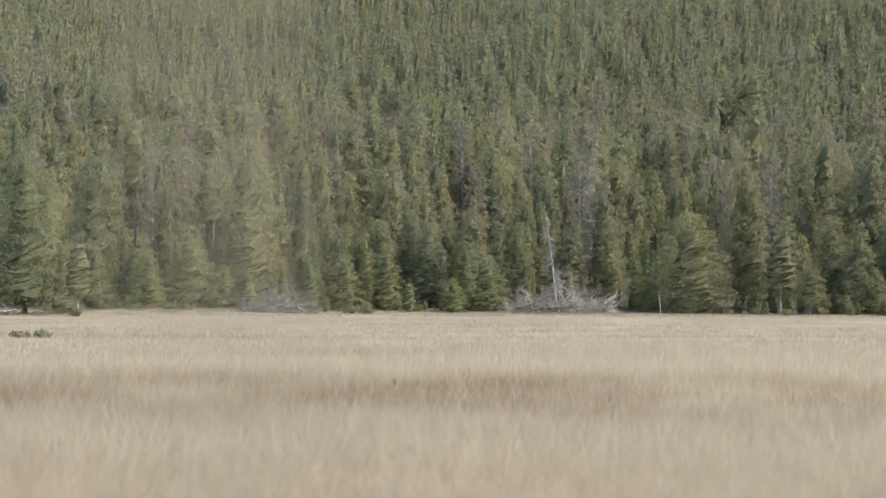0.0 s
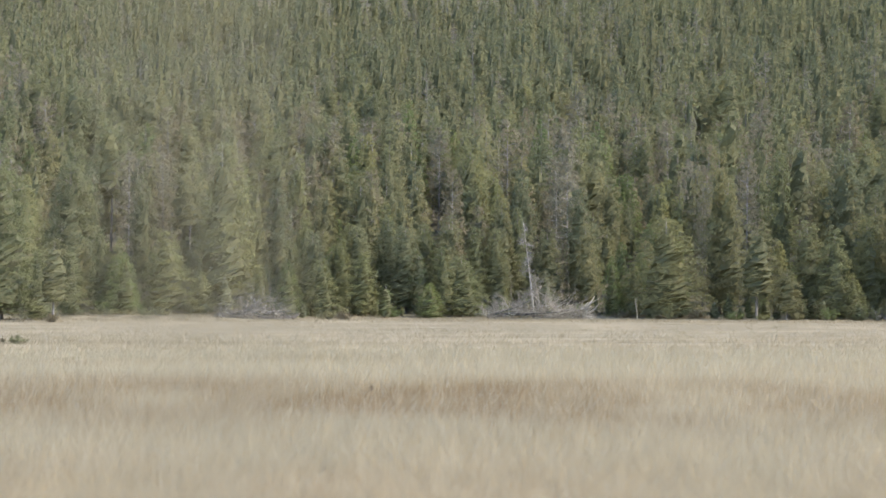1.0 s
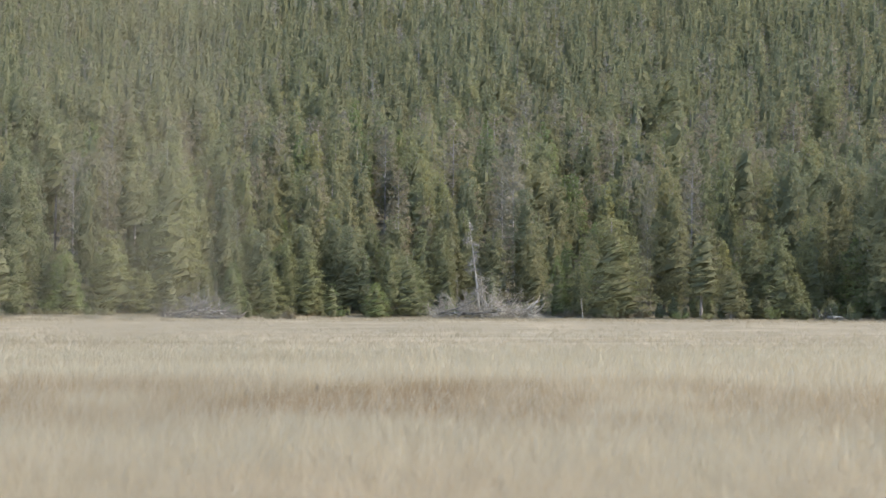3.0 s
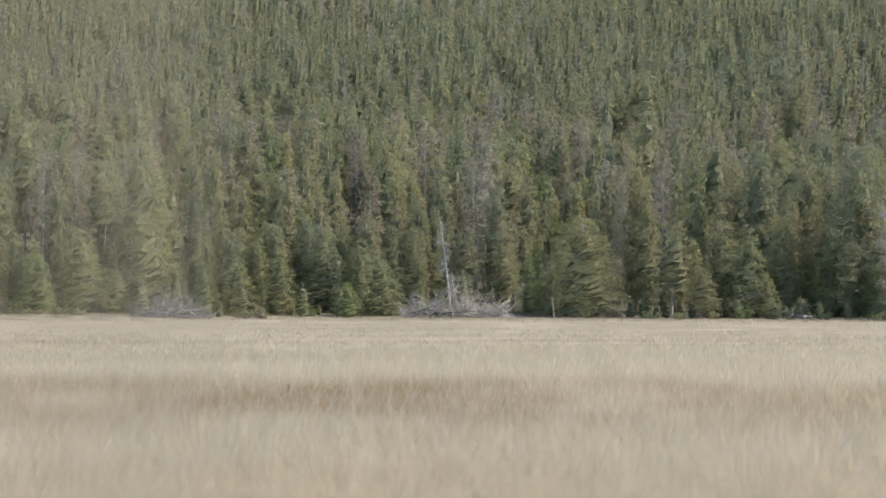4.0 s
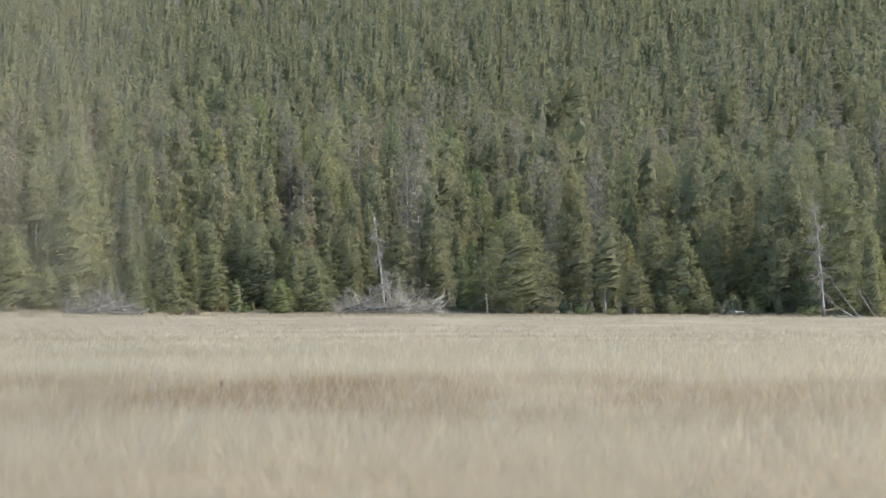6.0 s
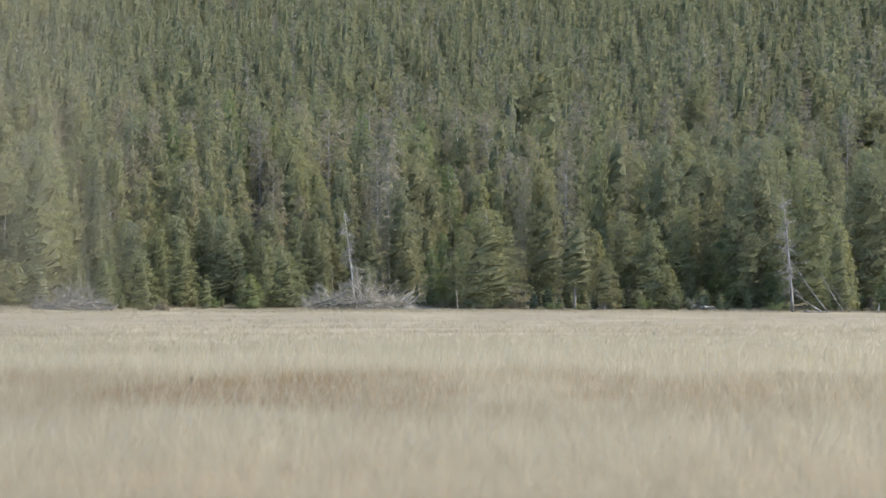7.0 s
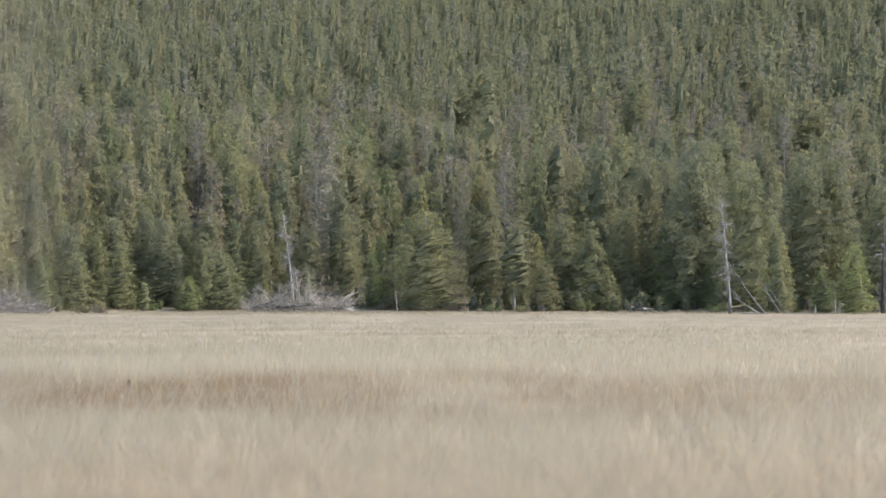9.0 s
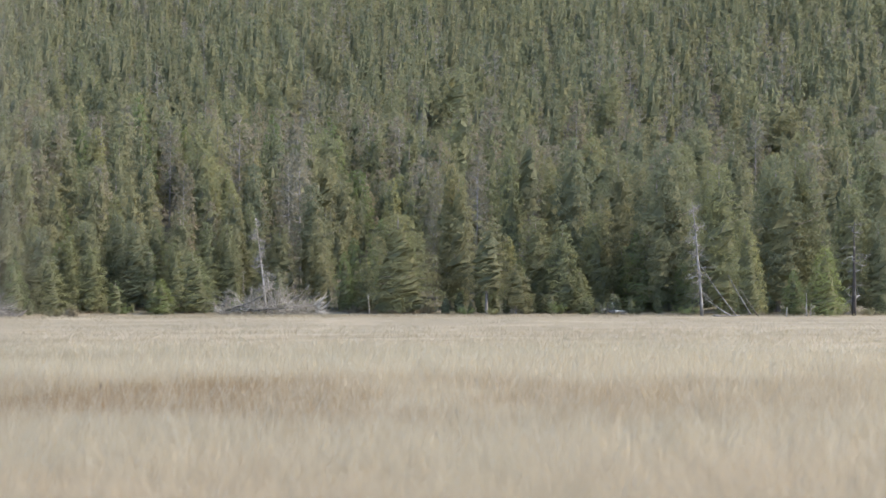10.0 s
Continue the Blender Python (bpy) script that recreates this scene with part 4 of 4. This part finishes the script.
def tall_grass(seed, x, y, tall, turn):
    """A tall stem of dry grass on the bank, added to blur into a pale veil: a thin culm, a long narrow leaf and a
    feathery head.
    """
    rng = np.random.default_rng(seed)
    ob = tagged(new("tall_grass"), "tall dry straw-coloured grass stem, added to blur into a pale veil", "grass stem", "tall grass on the bank")
    ob.location = (x, y, float(hill(x, y)))
    lean = np.array([math.cos(turn), math.sin(turn), 0]) * rng.uniform(0.01, 0.05)
    k = np.linspace(-0.01, 1, 8)
    pts = np.stack([lean[0] * k ** 2, lean[1] * k ** 2, k * tall], 1)
    limb("culm", ob, pts, 0.0016 * (1 - 0.5 * np.clip(k, 0, 1)), STALK, 5)
    a = rng.uniform(0, 6.28)
    u = np.linspace(0, 1, 9)
    reach, length = rng.uniform(0.03, 0.08), rng.uniform(0.45, 0.62) * tall
    mid = np.stack([math.cos(a) * reach * u ** 1.5, math.sin(a) * reach * u ** 1.5, 0.42 * tall + length * (u - 0.12 * u ** 3)], 1)
    half = 0.0011 * np.sin(np.clip(u * 0.9 + 0.12, 0, 1) * math.pi) ** 0.6 + 0.0006
    side = np.array([-math.sin(a), math.cos(a), 0])
    fold = np.array([math.cos(a), math.sin(a), 0]) * 0.0015
    v = np.concatenate([mid - side * half[:, None] + fold, mid, mid + side * half[:, None] + fold])
    n = len(u)
    t = [tri for c in (0, n) for i in range(n - 1) for tri in ((c + i, c + i + 1, c + n + i + 1), (c + i, c + n + i + 1, c + n + i))]
    part("leaf", mesh_of("leaf", v, t, [STALK], smooth=True), ob)
    head = pts[-1] + np.stack([rng.normal(0, 0.006, 46), rng.normal(0, 0.006, 46), rng.uniform(-0.16, 0.03, 46)], 1)
    spike, _ = sprays(rng, head, np.tile([0, 0, 1.0], (46, 1)), 2, 0.022, 0.006, 0.25)
    n = len(spike)
    part("seed_head", mesh_of("seed_head", spike.reshape(-1, 3), np.arange(n * 3).reshape(n, 3), [STALK]), ob)
    return ob


# a loose clump added on the bank; out of focus it imitates pale haze
clump = random.Random(17)
for k in range(3):
    az, d = radians(-8.0 + 1.35 * k + clump.uniform(-0.3, 0.3)), clump.uniform(0.55, 0.75)
    tall_grass(300 + k, d * math.sin(az), d * math.cos(az), clump.uniform(1.52, 1.72), clump.uniform(0, 6.28))
